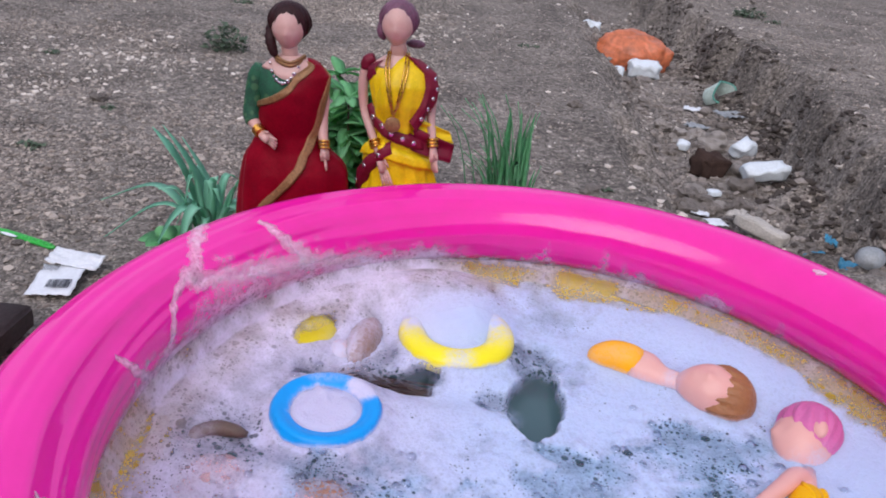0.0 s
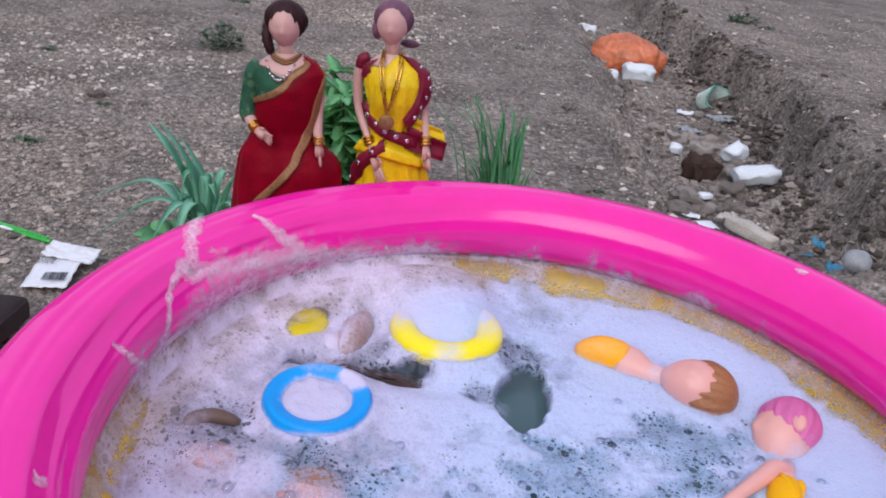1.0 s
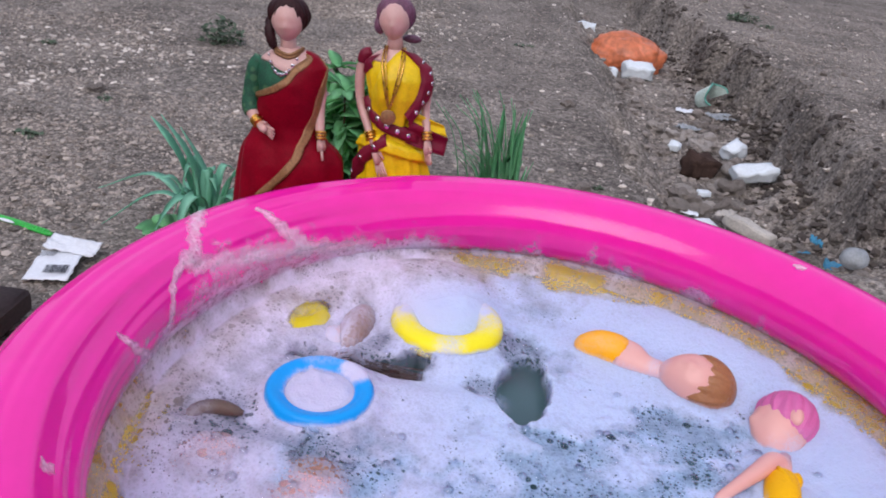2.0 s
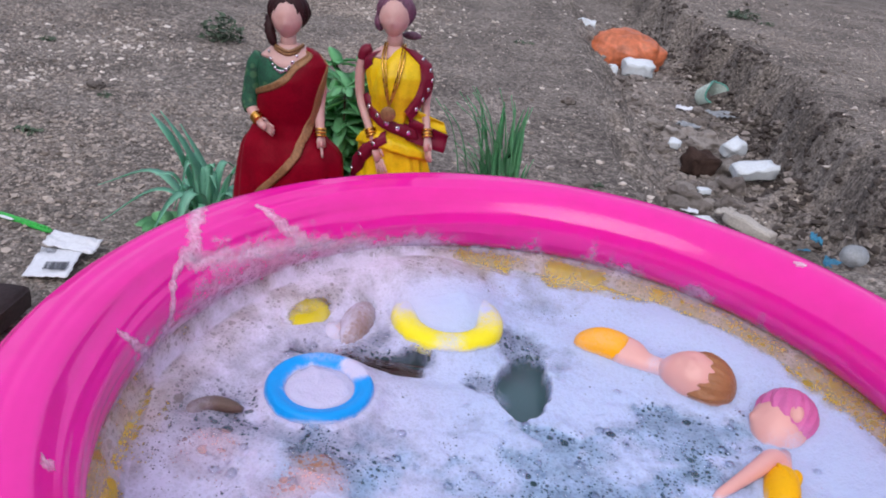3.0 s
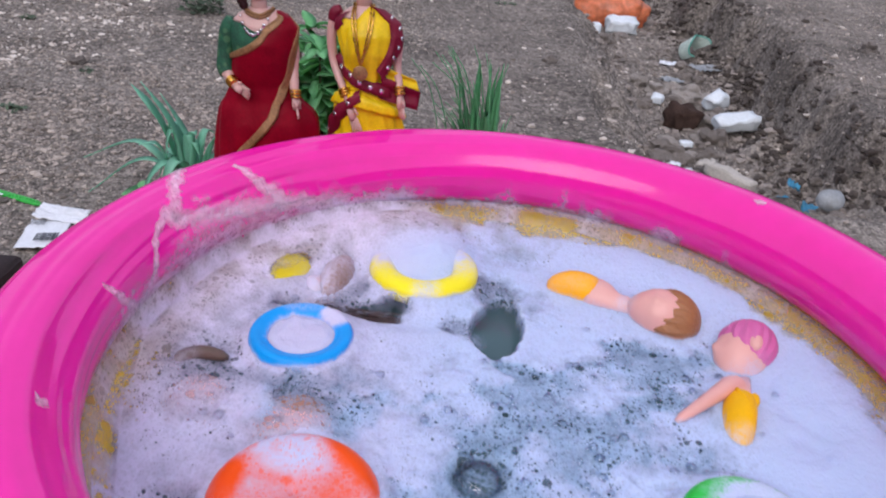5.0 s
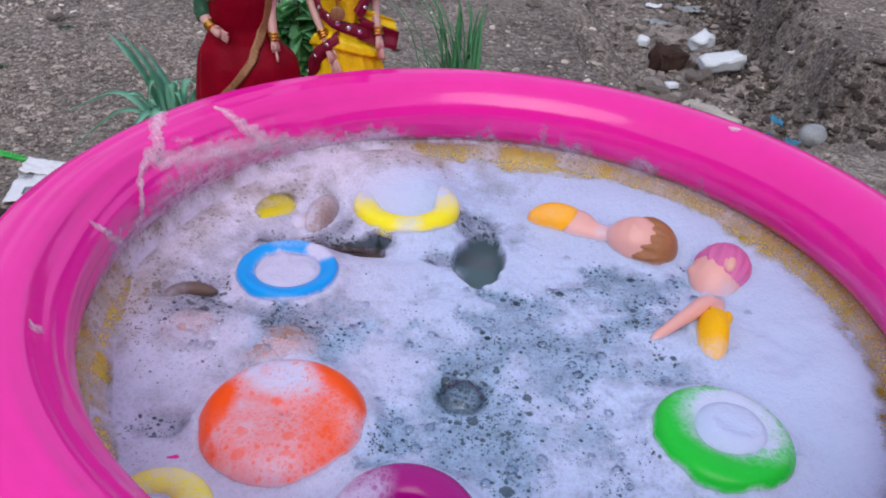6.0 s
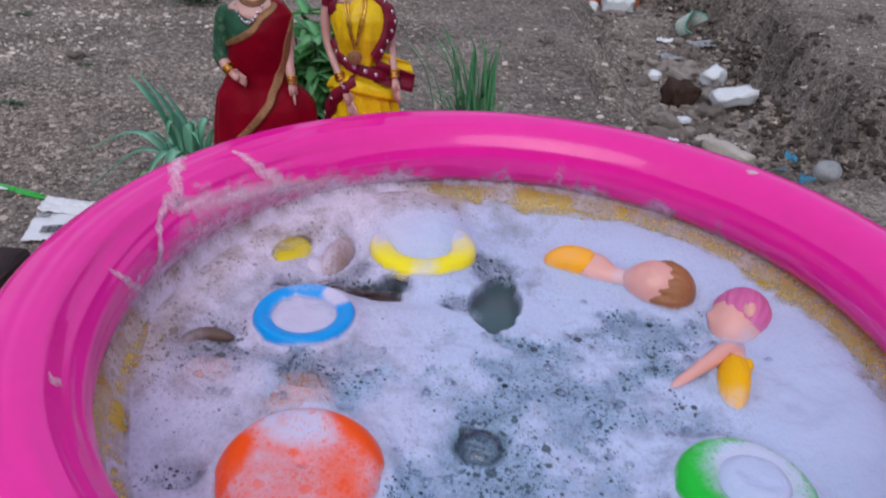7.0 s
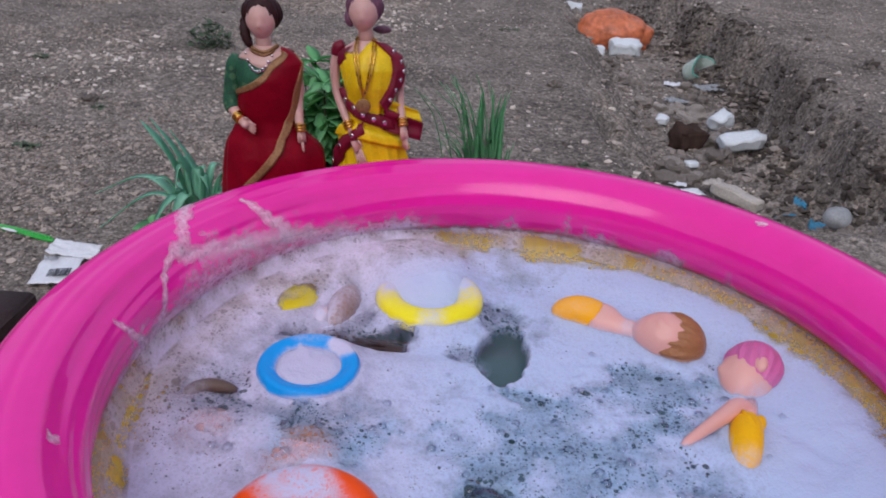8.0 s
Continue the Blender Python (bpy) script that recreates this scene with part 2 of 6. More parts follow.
def foam_material(name="soap_foam", base=None, rough=0.35, spec=0.25, vary=0.08, grain=0.0):
    """Soap foam: white where it is thick, pierced by bubbles and see-through where the sheet is thin (attribute "cover").
    With a base colour: a wet thing of that colour with foam clinging to it."""
    m = bpy.data.materials.new(name)
    m.use_nodes = True
    nt = m.node_tree
    L = nt.links.new
    bsdf = nt.nodes["Principled BSDF"]
    out = nt.nodes["Material Output"]
    co = nt.nodes.new("ShaderNodeTexCoord")
    at = nt.nodes.new("ShaderNodeAttribute")
    at.attribute_name = "cover"

    def math_node(op, a, b=None, clamp=False):
        n = nt.nodes.new("ShaderNodeMath")
        n.operation, n.use_clamp = op, clamp
        for k, v in enumerate((a, b)):
            if isinstance(v, (int, float)):
                n.inputs[k].default_value = v
            elif v is not None:
                L(v, n.inputs[k])
        return n.outputs[0]

    warp = nt.nodes.new("ShaderNodeTexNoise")
    warp.inputs["Scale"].default_value, warp.inputs["Detail"].default_value = 45, 4
    L(co.outputs["Object"], warp.inputs["Vector"])
    thin = math_node("SUBTRACT", 1.0, at.outputs["Fac"])
    thin = math_node("ADD", thin, math_node("MULTIPLY", math_node("SUBTRACT", warp.outputs["Fac"], 0.5), 0.75))
    holes = None
    heights = None
    for scale, gain, start, rare in ((135.0, 0.85, 0.33, 3.0), (300.0, 0.80, 0.32, 2.0), (640.0, 0.72, 0.29, 1.3)):
        v = nt.nodes.new("ShaderNodeTexVoronoi")
        v.voronoi_dimensions = "3D"
        v.inputs["Scale"].default_value = scale
        L(co.outputs["Object"], v.inputs["Vector"])
        size = nt.nodes.new("ShaderNodeSeparateColor")
        L(v.outputs["Color"], size.inputs[0])
        # each cell's bubble has a size of its own
        limit = math_node("MULTIPLY", math_node("MULTIPLY", math_node("SUBTRACT", thin, start), gain * 2.1), math_node("POWER", size.outputs[0], rare))
        limit = math_node("MINIMUM", limit, 0.46)
        h = math_node("MULTIPLY", math_node("SUBTRACT", limit, v.outputs["Distance"]), 15.0, True)
        holes = h if holes is None else math_node("MAXIMUM", holes, h)
        bump_h = math_node("SUBTRACT", 1.0, v.outputs["Distance"])
        heights = bump_h if heights is None else math_node("ADD", heights, math_node("MULTIPLY", bump_h, 0.6))
    cloud = nt.nodes.new("ShaderNodeTexNoise")
    cloud.inputs["Scale"].default_value, cloud.inputs["Detail"].default_value = 85, 3
    L(co.outputs["Object"], cloud.inputs["Vector"])
    # drifts of thicker and thinner foam
    drift = math_node("MULTIPLY", math_node("ADD", math_node("SUBTRACT", warp.outputs["Fac"], 0.5), math_node("SUBTRACT", cloud.outputs["Fac"], 0.5)), 0.65)
    film = math_node("MULTIPLY", math_node("MULTIPLY", at.outputs["Fac"], math_node("ADD", drift, 1.0)), 1.65, True)
    lace = None
    for scale, share in ((300.0, 0.5), (620.0, 0.5)):
        v = nt.nodes.new("ShaderNodeTexVoronoi")
        v.voronoi_dimensions = "3D"
        v.inputs["Scale"].default_value = scale
        L(co.outputs["Object"], v.inputs["Vector"])
        w = math_node("MULTIPLY", math_node("MULTIPLY", math_node("POWER", v.outputs["Distance"], 1.3), 2.3, True), share)
        lace = w if lace is None else math_node("ADD", lace, w)
    # walls of bubbles stay white while their middles are clearer, the more so where the foam is thin
    clearer = math_node("MULTIPLY", math_node("SUBTRACT", 1.0, lace), math_node("MULTIPLY", math_node("SUBTRACT", 0.92, at.outputs["Fac"]), 0.85, True))
    film = math_node("MULTIPLY", film, math_node("SUBTRACT", 0.98, clearer))
    pierce = nt.nodes.new("ShaderNodeAttribute")
    pierce.attribute_name = "pierce"
    holes = math_node("MULTIPLY", holes, pierce.outputs["Fac"])
    solid = math_node("MULTIPLY", film, math_node("SUBTRACT", 1.0, math_node("MULTIPLY", holes, 0.80)))
    bn = nt.nodes.new("ShaderNodeBump")
    bn.inputs["Strength"].default_value, bn.inputs["Distance"].default_value = 0.45, 0.0008
    L(heights, bn.inputs["Height"])
    L(bn.outputs[0], bsdf.inputs["Normal"])
    tone = nt.nodes.new("ShaderNodeMix")
    tone.data_type = "RGBA"
    tone.inputs[6].default_value, tone.inputs[7].default_value = (0.54, 0.522, 0.695, 1), (0.64, 0.63, 0.795, 1)
    L(warp.outputs["Fac"], tone.inputs[0])
    # bluer tone for wet foam next to the water and for the +x side
    wet = nt.nodes.new("ShaderNodeAttribute")
    wet.attribute_name = "wet"
    blue = nt.nodes.new("ShaderNodeMix")
    blue.data_type = "RGBA"
    blue.inputs[7].default_value = (0.44, 0.625, 0.87, 1)
    L(wet.outputs["Fac"], blue.inputs[0])
    L(tone.outputs[2], blue.inputs[6])
    # foam on the wall is paler; the ring's pink light is mixed into its colour
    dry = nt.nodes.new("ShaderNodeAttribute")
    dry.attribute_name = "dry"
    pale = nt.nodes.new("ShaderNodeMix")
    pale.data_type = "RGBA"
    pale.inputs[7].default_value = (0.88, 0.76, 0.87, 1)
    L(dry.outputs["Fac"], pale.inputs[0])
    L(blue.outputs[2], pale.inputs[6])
    L(pale.outputs[2], bsdf.inputs["Base Color"])
    bsdf.inputs["Roughness"].default_value = 0.55
    bsdf.inputs["Subsurface Weight"].default_value = 0.5
    bsdf.inputs["Subsurface Radius"].default_value = (0.008, 0.008, 0.008)
    bsdf.inputs["Subsurface Scale"].default_value = 1.0
    if base is None:
        clear = nt.nodes.new("ShaderNodeBsdfTransparent")
    else:
        clear = nt.nodes.new("ShaderNodeBsdfPrincipled")
        grainy = nt.nodes.new("ShaderNodeTexNoise")
        grainy.inputs["Scale"].default_value, grainy.inputs["Detail"].default_value = 420, 4
        L(co.outputs["Object"], grainy.inputs["Vector"])
        paint = nt.nodes.new("ShaderNodeMix")
        paint.data_type = "RGBA"
        paint.inputs[6].default_value = (*(c * (1 - vary) for c in base), 1)
        paint.inputs[7].default_value = (*(min(1.0, c * (1 + vary)) for c in base), 1)
        L(math_node("ADD", math_node("MULTIPLY", warp.outputs["Fac"], 0.5), math_node("MULTIPLY", grainy.outputs["Fac"], 0.5)), paint.inputs[0])
        L(paint.outputs[2], clear.inputs["Base Color"])
        clear.inputs["Roughness"].default_value = rough
        clear.inputs["Specular IOR Level"].default_value = spec
        if grain:
            gb = nt.nodes.new("ShaderNodeBump")
            gb.inputs["Strength"].default_value, gb.inputs["Distance"].default_value = 0.8, grain
            L(grainy.outputs["Fac"], gb.inputs["Height"])
            L(gb.outputs[0], clear.inputs["Normal"])
    mx = nt.nodes.new("ShaderNodeMixShader")
    L(solid, mx.inputs[0])
    L(clear.outputs[0], mx.inputs[1])
    L(bsdf.outputs[0], mx.inputs[2])
    L(mx.outputs[0], out.inputs["Surface"])
    return m


def bubble_material():
    m = bpy.data.materials.new("soap_bubble_skin")
    m.use_nodes = True
    nt = m.node_tree
    nt.nodes.remove(nt.nodes["Principled BSDF"])
    clear = nt.nodes.new("ShaderNodeBsdfTransparent")
    clear.inputs[0].default_value = (0.93, 0.95, 0.96, 1)
    gloss = nt.nodes.new("ShaderNodeBsdfGlossy")
    gloss.inputs["Roughness"].default_value = 0.04
    fr = nt.nodes.new("ShaderNodeFresnel")
    fr.inputs["IOR"].default_value = 1.45
    mx = nt.nodes.new("ShaderNodeMixShader")
    nt.links.new(fr.outputs[0], mx.inputs[0])
    nt.links.new(clear.outputs[0], mx.inputs[1])
    nt.links.new(gloss.outputs[0], mx.inputs[2])
    nt.links.new(mx.outputs[0], nt.nodes["Material Output"].inputs["Surface"])
    return m


M_WATER, M_FOAM, M_BUBBLE = water_material(), foam_material(), bubble_material()
M_TOY_BLUE = foam_material("blue_toy_plastic", (0.0, 0.33, 0.82), 0.3)
M_TOY_YELLOW = foam_material("yellow_toy_plastic", (0.92, 0.82, 0.012), 0.25)
M_TOY_YELLOW_WET = foam_material("yellow_toy_plastic_under_soap", (0.66, 0.53, 0.010), 0.3, 0.25, 0.15)
M_TOY_ORANGE = foam_material("orange_toy_plastic", (0.99, 0.090, 0.0), 0.3, 0.15)
M_TOY_GREEN = foam_material("green_toy_plastic", (0.004, 0.55, 0.035), 0.26)
M_TOY_PURPLE = foam_material("purple_toy_plastic", (0.34, 0.002, 0.19), 0.18, 0.35)
M_DRESS_ORANGE = foam_material("orange_doll_bodice", (0.96, 0.42, 0.0), 0.4, 0.2)
M_DRESS_YELLOW = foam_material("yellow_doll_dress", (0.92, 0.47, 0.0), 0.45, 0.15, 0.15, 0.0004)
M_SKIN2 = foam_material("doll_skin_vinyl_wet", (0.74, 0.39, 0.335), 0.34, 0.4, 0.05)
M_HAIR_TAN = foam_material("wet_tan_hair", (0.34, 0.145, 0.055), 0.38, 0.4, 0.4, 0.0012)
M_HAIR_BROWN = foam_material("wet_brown_hair", (0.30, 0.175, 0.135), 0.4, 0.4, 0.45, 0.0012)
M_HAIR_SOAKED = foam_material("soaked_brown_hair", (0.13, 0.085, 0.065), 0.45, 0.4, 0.3, 0.001)
M_HAIR_PINK = foam_material("wet_pink_hair", (0.64, 0.15, 0.36), 0.42, 0.3, 0.25, 0.001)

# ---- helpers of this scene ----
rnd = random.Random(7)
grid_rng = np.random.RandomState(11)
LATTICE = grid_rng.rand(256, 256)


def vnoise(x, y, scale, shift=0.0):
    """Smooth value noise in -1..1 for arrays."""
    u, v = np.asarray(x) * scale + 37.7 + shift, np.asarray(y) * scale + 91.3 + shift * 1.7
    i, j = np.floor(u).astype(int), np.floor(v).astype(int)
    a, b = u - i, v - j
    a, b = a * a * (3 - 2 * a), b * b * (3 - 2 * b)
    g = lambda p, q: LATTICE[p % 256, q % 256]
    top = g(i, j) * (1 - a) + g(i + 1, j) * a
    low = g(i, j + 1) * (1 - a) + g(i + 1, j + 1) * a
    return (top * (1 - b) + low * b) * 2 - 1


def fnoise(x, y, scale, octaves=4, shift=0.0):
    x, y = np.asarray(x, float), np.asarray(y, float)
    x, y = x + 0.28 / scale * vnoise(y, x, scale * 1.3, shift + 3.3), y + 0.28 / scale * vnoise(y, x, scale * 1.3, shift + 8.8)
    turns = [(math.cos(0.6 + 1.1 * k), math.sin(0.6 + 1.1 * k)) for k in range(octaves)]
    return sum(vnoise(x * c - y * d, x * d + y * c, scale * 2.03 ** k, shift + 5.1 * k) * 0.5 ** k for k, (c, d) in enumerate(turns))


def smooth01(t):
    t = np.clip(t, 0.0, 1.0)
    return t * t * (3 - 2 * t)


def finish(name, bm, mats, smooth=True):
    me = bpy.data.meshes.new(name)
    bm.normal_update()
    bm.to_mesh(me)
    bm.free()
    for m in mats if isinstance(mats, (list, tuple)) else (mats,):
        me.materials.append(m)
    if smooth:
        me.shade_smooth()
    return me


def part(name, bm, mats, parent, label="", smooth=True):
    ob = new(name, finish(name, bm, mats, smooth))
    ob.parent = parent
    return tagged(ob, label)


def thing(name, bm, mats, label, category, place=None, group="", kind="", smooth=True):
    ob = new(name, finish(name, bm, mats, smooth))
    if place is not None:
        ob.matrix_world = place
    return tagged(ob, label, category, group, kind)


def empty(name, label, category, place=None, group=""):
    ob = new(name)
    ob.empty_display_size = 0.02
    if place is not None:
        ob.matrix_world = place
    return tagged(ob, label, category, group)


def grid_faces(bm, rows, closed=True, index=0):
    """Faces between rows of vertices."""
    for a, b in zip(rows, rows[1:]):
        n = len(a)
        for k in range(n if closed else n - 1):
            f = bm.faces.new((a[k], a[(k + 1) % n], b[(k + 1) % n], b[k]))
            f.material_index = index


def loft(bm, sections, n=28, index=0, caps=True):
    """Rings of points, one after the other, joined by a skin."""
    rows = [[bm.verts.new(p) for p in ring] for ring in sections]
    grid_faces(bm, rows, True, index)
    if caps:
        for ring, flip in ((rows[0], True), (rows[-1], False)):
            f = bm.faces.new(ring[::-1] if flip else ring)
            f.material_index = index
    return rows


def ring_of(centre, a, b, n=16):
    """A ring of n points round centre, spanned by the vectors a and b."""
    c = Vector(centre)
    return [c + Vector(a) * math.cos(2 * math.pi * k / n) + Vector(b) * math.sin(2 * math.pi * k / n) for k in range(n)]


def tube(bm, points, radii, n=10, index=0, flat=1.0):
    """A limb through points, with a radius at each."""
    pts = [Vector(p) for p in points]
    rings, side = [], None
    for k, p in enumerate(pts):
        way = (pts[min(k + 1, len(pts) - 1)] - pts[max(k - 1, 0)]).normalized()
        side = way.orthogonal() if side is None else (side - way * side.dot(way))
        side.normalize()
        up = way.cross(side)
        rings.append(ring_of(p, side * radii[k], up * radii[k] * flat, n))
    return loft(bm, rings, n, index)


def curve_points(points, steps):
    """Points along a Catmull-Rom curve through the given ones."""
    p = [Vector(q) for q in points]
    p = [p[0] * 2 - p[1], *p, p[-1] * 2 - p[-2]]
    out = []
    for k in range(1, len(p) - 2):
        for s in range(steps):
            t = s / steps
            out.append(0.5 * ((2 * p[k]) + (p[k + 1] - p[k - 1]) * t + (2 * p[k - 1] - 5 * p[k] + 4 * p[k + 1] - p[k + 2]) * t * t
                              + (3 * p[k] - p[k - 1] - 3 * p[k + 1] + p[k + 2]) * t ** 3))
    return out + [p[-2]]


def ball(bm, centre, radii, index=0, turn=None, n=20, rings=12, squash=None):
    """An ellipsoid, turned; squash(v) may reshape its unit points."""
    made = []
    m = (turn or Matrix.Identity(3))
    rows = []
    for i in range(1, rings):
        a = math.pi * i / rings
        row = []
        for k in range(n):
            b = 2 * math.pi * k / n
            v = Vector((math.sin(a) * math.cos(b), math.sin(a) * math.sin(b), math.cos(a)))
            if squash:
                v = squash(v)
            row.append(bm.verts.new(Vector(centre) + m @ Vector((v.x * radii[0], v.y * radii[1], v.z * radii[2]))))
        rows.append(row)
    grid_faces(bm, [r[::-1] for r in rows], True, index)
    for row, flip, z in ((rows[0], False, 1), (rows[-1], True, -1)):
        v = Vector((0, 0, z))
        v = squash(v) if squash else v
        tip = bm.verts.new(Vector(centre) + m @ Vector((v.x * radii[0], v.y * radii[1], v.z * radii[2])))
        for k in range(n):
            a, b = row[k], row[(k + 1) % n]
            f = bm.faces.new((tip, b, a) if flip else (tip, a, b))
            f.material_index = index
    return made


def chunk(bm, size, seed, rough=0.22, index=0, sub=3):
    """A lump of soil or stone: a sphere pushed about by noise, flattened below."""
    got = bmesh.ops.create_icosphere(bm, subdivisions=sub, radius=1.0)
    off = Vector((seed * 3.7, seed * 1.3, seed * 7.1))
    for v in got["verts"]:
        d = 1 + rough * noise.noise(v.co * 1.3 + off) * 1.6 + rough * 0.7 * noise.noise(v.co * 2.7 + off) + rough * 0.35 * noise.noise(v.co * 6.0 + off)
        v.co = Vector((v.co.x * d * size[0], v.co.y * d * size[1], max(v.co.z * d, -0.55) * size[2]))


def block(bm, w, d, h, bevel, seed=0, wear=0.0, index=0, cuts=0):
    """A worn block with rounded edges."""
    got = bmesh.ops.create_cube(bm, size=1.0)
    for v in got["verts"]:
        v.co = Vector((v.co.x * w, v.co.y * d, v.co.z * h))
    if cuts:
        bmesh.ops.subdivide_edges(bm, edges=bm.edges[:], cuts=cuts, use_grid_fill=True)
    bmesh.ops.bevel(bm, geom=[e for e in bm.edges if e.calc_face_angle(0) > 0.5], offset=bevel, segments=2, affect="EDGES")
    for v in bm.verts:
        q = v.co * 55 + Vector((seed * 5.3, seed * 2.1, 0))
        v.co += Vector((noise.noise(q), noise.noise(q + Vector((9, 0, 0))), noise.noise(q + Vector((0, 9, 0))))) * wear
    for f in bm.faces:
        f.material_index = index


# ---- ground ----
POOL_X, POOL_Y = 0.0691, 0.2834


def ditch_edge(y):
    """Where the steep side of the ditch stands."""
    return np.interp(y, [0.80, 0.93, 1.06, 1.21, 1.42, 1.67, 2.02, 2.47, 3.1, 6.0], [0.84, 0.745, 0.665, 0.665, 0.700, 0.755, 0.745, 0.750, 0.745, 0.80])


def ground_z(x, y):
    """The height of the soil: nearly level, with a ditch that runs away from the pool on one side."""
    x, y = np.asarray(x, float), np.asarray(y, float)
    ragged = fnoise(x, y, 7.0, 3, 2.0)
    left = np.interp(y, [0.8, 1.1, 1.45, 2.2, 3.0, 6.0], [0.30, 0.24, 0.275, 0.31, 0.34, 0.5]) + 0.022 * ragged
    right = ditch_edge(y) + 0.028 * ragged
    inside = smooth01((x - left) / 0.16) * (1 - 0.16 * smooth01((x - right + 0.12) / 0.09)) * smooth01((right - x) / 0.05)
    inside = inside * smooth01((y - 0.80 - 0.05 * ragged) / 0.2) * smooth01((8.0 - y) / 3)
    near = smooth01((np.hypot(x - 0.0, y - 0.45) - 0.25) / 0.3)
    z = -0.095 * inside + 0.048 * smooth01((x - right + 0.03) / 0.05) * smooth01((y - 0.8) / 0.3)
    z = z + near * (0.007 * fnoise(x, y, 3.0, 3, 9.0) + 0.0035 * fnoise(x, y, 17.0, 3, 4.0))
    steep = np.exp(-(((x - right + 0.03) / 0.05) ** 2)) * smooth01((y - 0.85) / 0.2)
    wall = np.clip(4 * inside * (1 - inside), 0, 1)
    z = z + wall * 0.026 * fnoise(x, y, 19.0, 4, 1.0) + steep * 0.020 * fnoise(x, y, 30.0, 4, 7.0) + inside * 0.007 * fnoise(x, y, 30.0, 2, 6.0)
    return z


def gz(x, y):
    return float(ground_z(np.array([x]), np.array([y]))[0])


def build_ground():
    xs = np.concatenate([-np.geomspace(90, 1.5, 22), np.arange(-1.45, 1.95, 0.0115), np.geomspace(2.0, 90, 22)])
    ys = np.concatenate([-np.geomspace(90, 0.15, 22), np.arange(-0.05, 0.42, 0.04), np.arange(0.43, 2.9, 0.0115), np.arange(2.9, 5.2, 0.03), np.geomspace(5.3, 120, 24)])
    gx, gy = np.meshgrid(xs, ys)
    z = ground_z(gx, gy)
    nx, ny = len(xs), len(ys)
    verts = np.stack([gx.ravel(), gy.ravel(), z.ravel()], 1)
    k = (np.arange(ny - 1)[:, None] * nx + np.arange(nx - 1)[None]).ravel()
    faces = np.stack([k, k + 1, k + nx + 1, k + nx], 1)
    me = bpy.data.meshes.new("ground")
    me.from_pydata(verts.tolist(), [], faces.tolist())
    me.materials.append(M_SOIL)
    me.shade_smooth()
    tagged(new("ground", me), "dry grey-brown soil with gravel and a shallow ditch", "ground", kind="structure")


def scatter_stones(name, label, count, box, sizes, weight, mats, seed):
    """Loose small stones, pressed a little into the soil, in one mesh."""
    rs = np.random.RandomState(seed)
    p = (1 + 5 ** 0.5) / 2
    ico = np.array([(-1, p, 0), (1, p, 0), (-1, -p, 0), (1, -p, 0), (0, -1, p), (0, 1, p), (0, -1, -p), (0, 1, -p), (p, 0, -1), (p, 0, 1), (-p, 0, -1), (-p, 0, 1)]) / 1.9
    hull = [(0, 11, 5), (0, 5, 1), (0, 1, 7), (0, 7, 10), (0, 10, 11), (1, 5, 9), (5, 11, 4), (11, 10, 2), (10, 7, 6), (7, 1, 8),
            (3, 9, 4), (3, 4, 2), (3, 2, 6), (3, 6, 8), (3, 8, 9), (4, 9, 5), (2, 4, 11), (6, 2, 10), (8, 6, 7), (9, 8, 1)]
    x = rs.uniform(box[0], box[1], count * 6)
    y = box[2] + (box[3] - box[2]) * rs.rand(count * 6) ** 1.35
    keep = rs.rand(count * 6) < weight(x, y)
    x, y = x[keep][:count], y[keep][:count]
    n = len(x)
    size = sizes[0] + (sizes[1] - sizes[0]) * rs.rand(n) ** 3.2
    shape = ico[None] * (1 + 0.95 * (rs.rand(n, 12, 1) - 0.5)) * np.stack([rs.uniform(0.7, 1.3, n), rs.uniform(0.7, 1.3, n), rs.uniform(0.4, 0.75, n)], 1)[:, None]
    a = rs.uniform(0, 2 * np.pi, n)
    ca, sa = np.cos(a)[:, None], np.sin(a)[:, None]
    shape = np.stack([shape[..., 0] * ca - shape[..., 1] * sa, shape[..., 0] * sa + shape[..., 1] * ca, shape[..., 2]], -1) * size[:, None, None]
    at = np.stack([x, y, ground_z(x, y) + size * 0.18], 1)
    verts = (shape + at[:, None]).reshape(-1, 3)
    faces = (np.array(hull)[None] + 12 * np.arange(n)[:, None, None]).reshape(-1, 3)
    me = bpy.data.meshes.new(name)
    me.from_pydata(verts.tolist(), [], faces.tolist())
    me.materials.append(mats)
    tagged(new(name, me), label, "gravel", kind="stuff")


build_ground()


def unseen_wall(name, x, y, length, height, rz):
    """A plain plastered wall far out of view, added for reflections, with rounded coping."""
    bm = bmesh.new()
    for w, d, z0, z1 in ((length, 0.22, -0.1, height - 0.08), (length, 0.30, height - 0.08, height)):
        got = bmesh.ops.create_cube(bm, size=1.0)
        for v in got["verts"]:
            v.co = Vector((v.co.x * w, v.co.y * d, (z0 + z1) / 2 + v.co.z * (z1 - z0)))
    thing(name, bm, M_PLASTER, "plain weathered grey plaster wall, unseen, added round the yard for reflections", "wall", pose(x, y, 0, 0, 0, rz), kind="structure", smooth=False)


# added out of view; they darken what the glossy rings reflect near the horizon
unseen_wall("unseen_wall_south", 0.0, -6.0, 20.0, 2.9, 0)
unseen_wall("unseen_wall_north", 0.0, 11.0, 20.0, 2.9, 0)
unseen_wall("unseen_wall_west", -10.0, 2.5, 17.0, 2.9, 90)
unseen_wall("unseen_wall_east", 10.0, 2.5, 17.0, 2.9, 90)


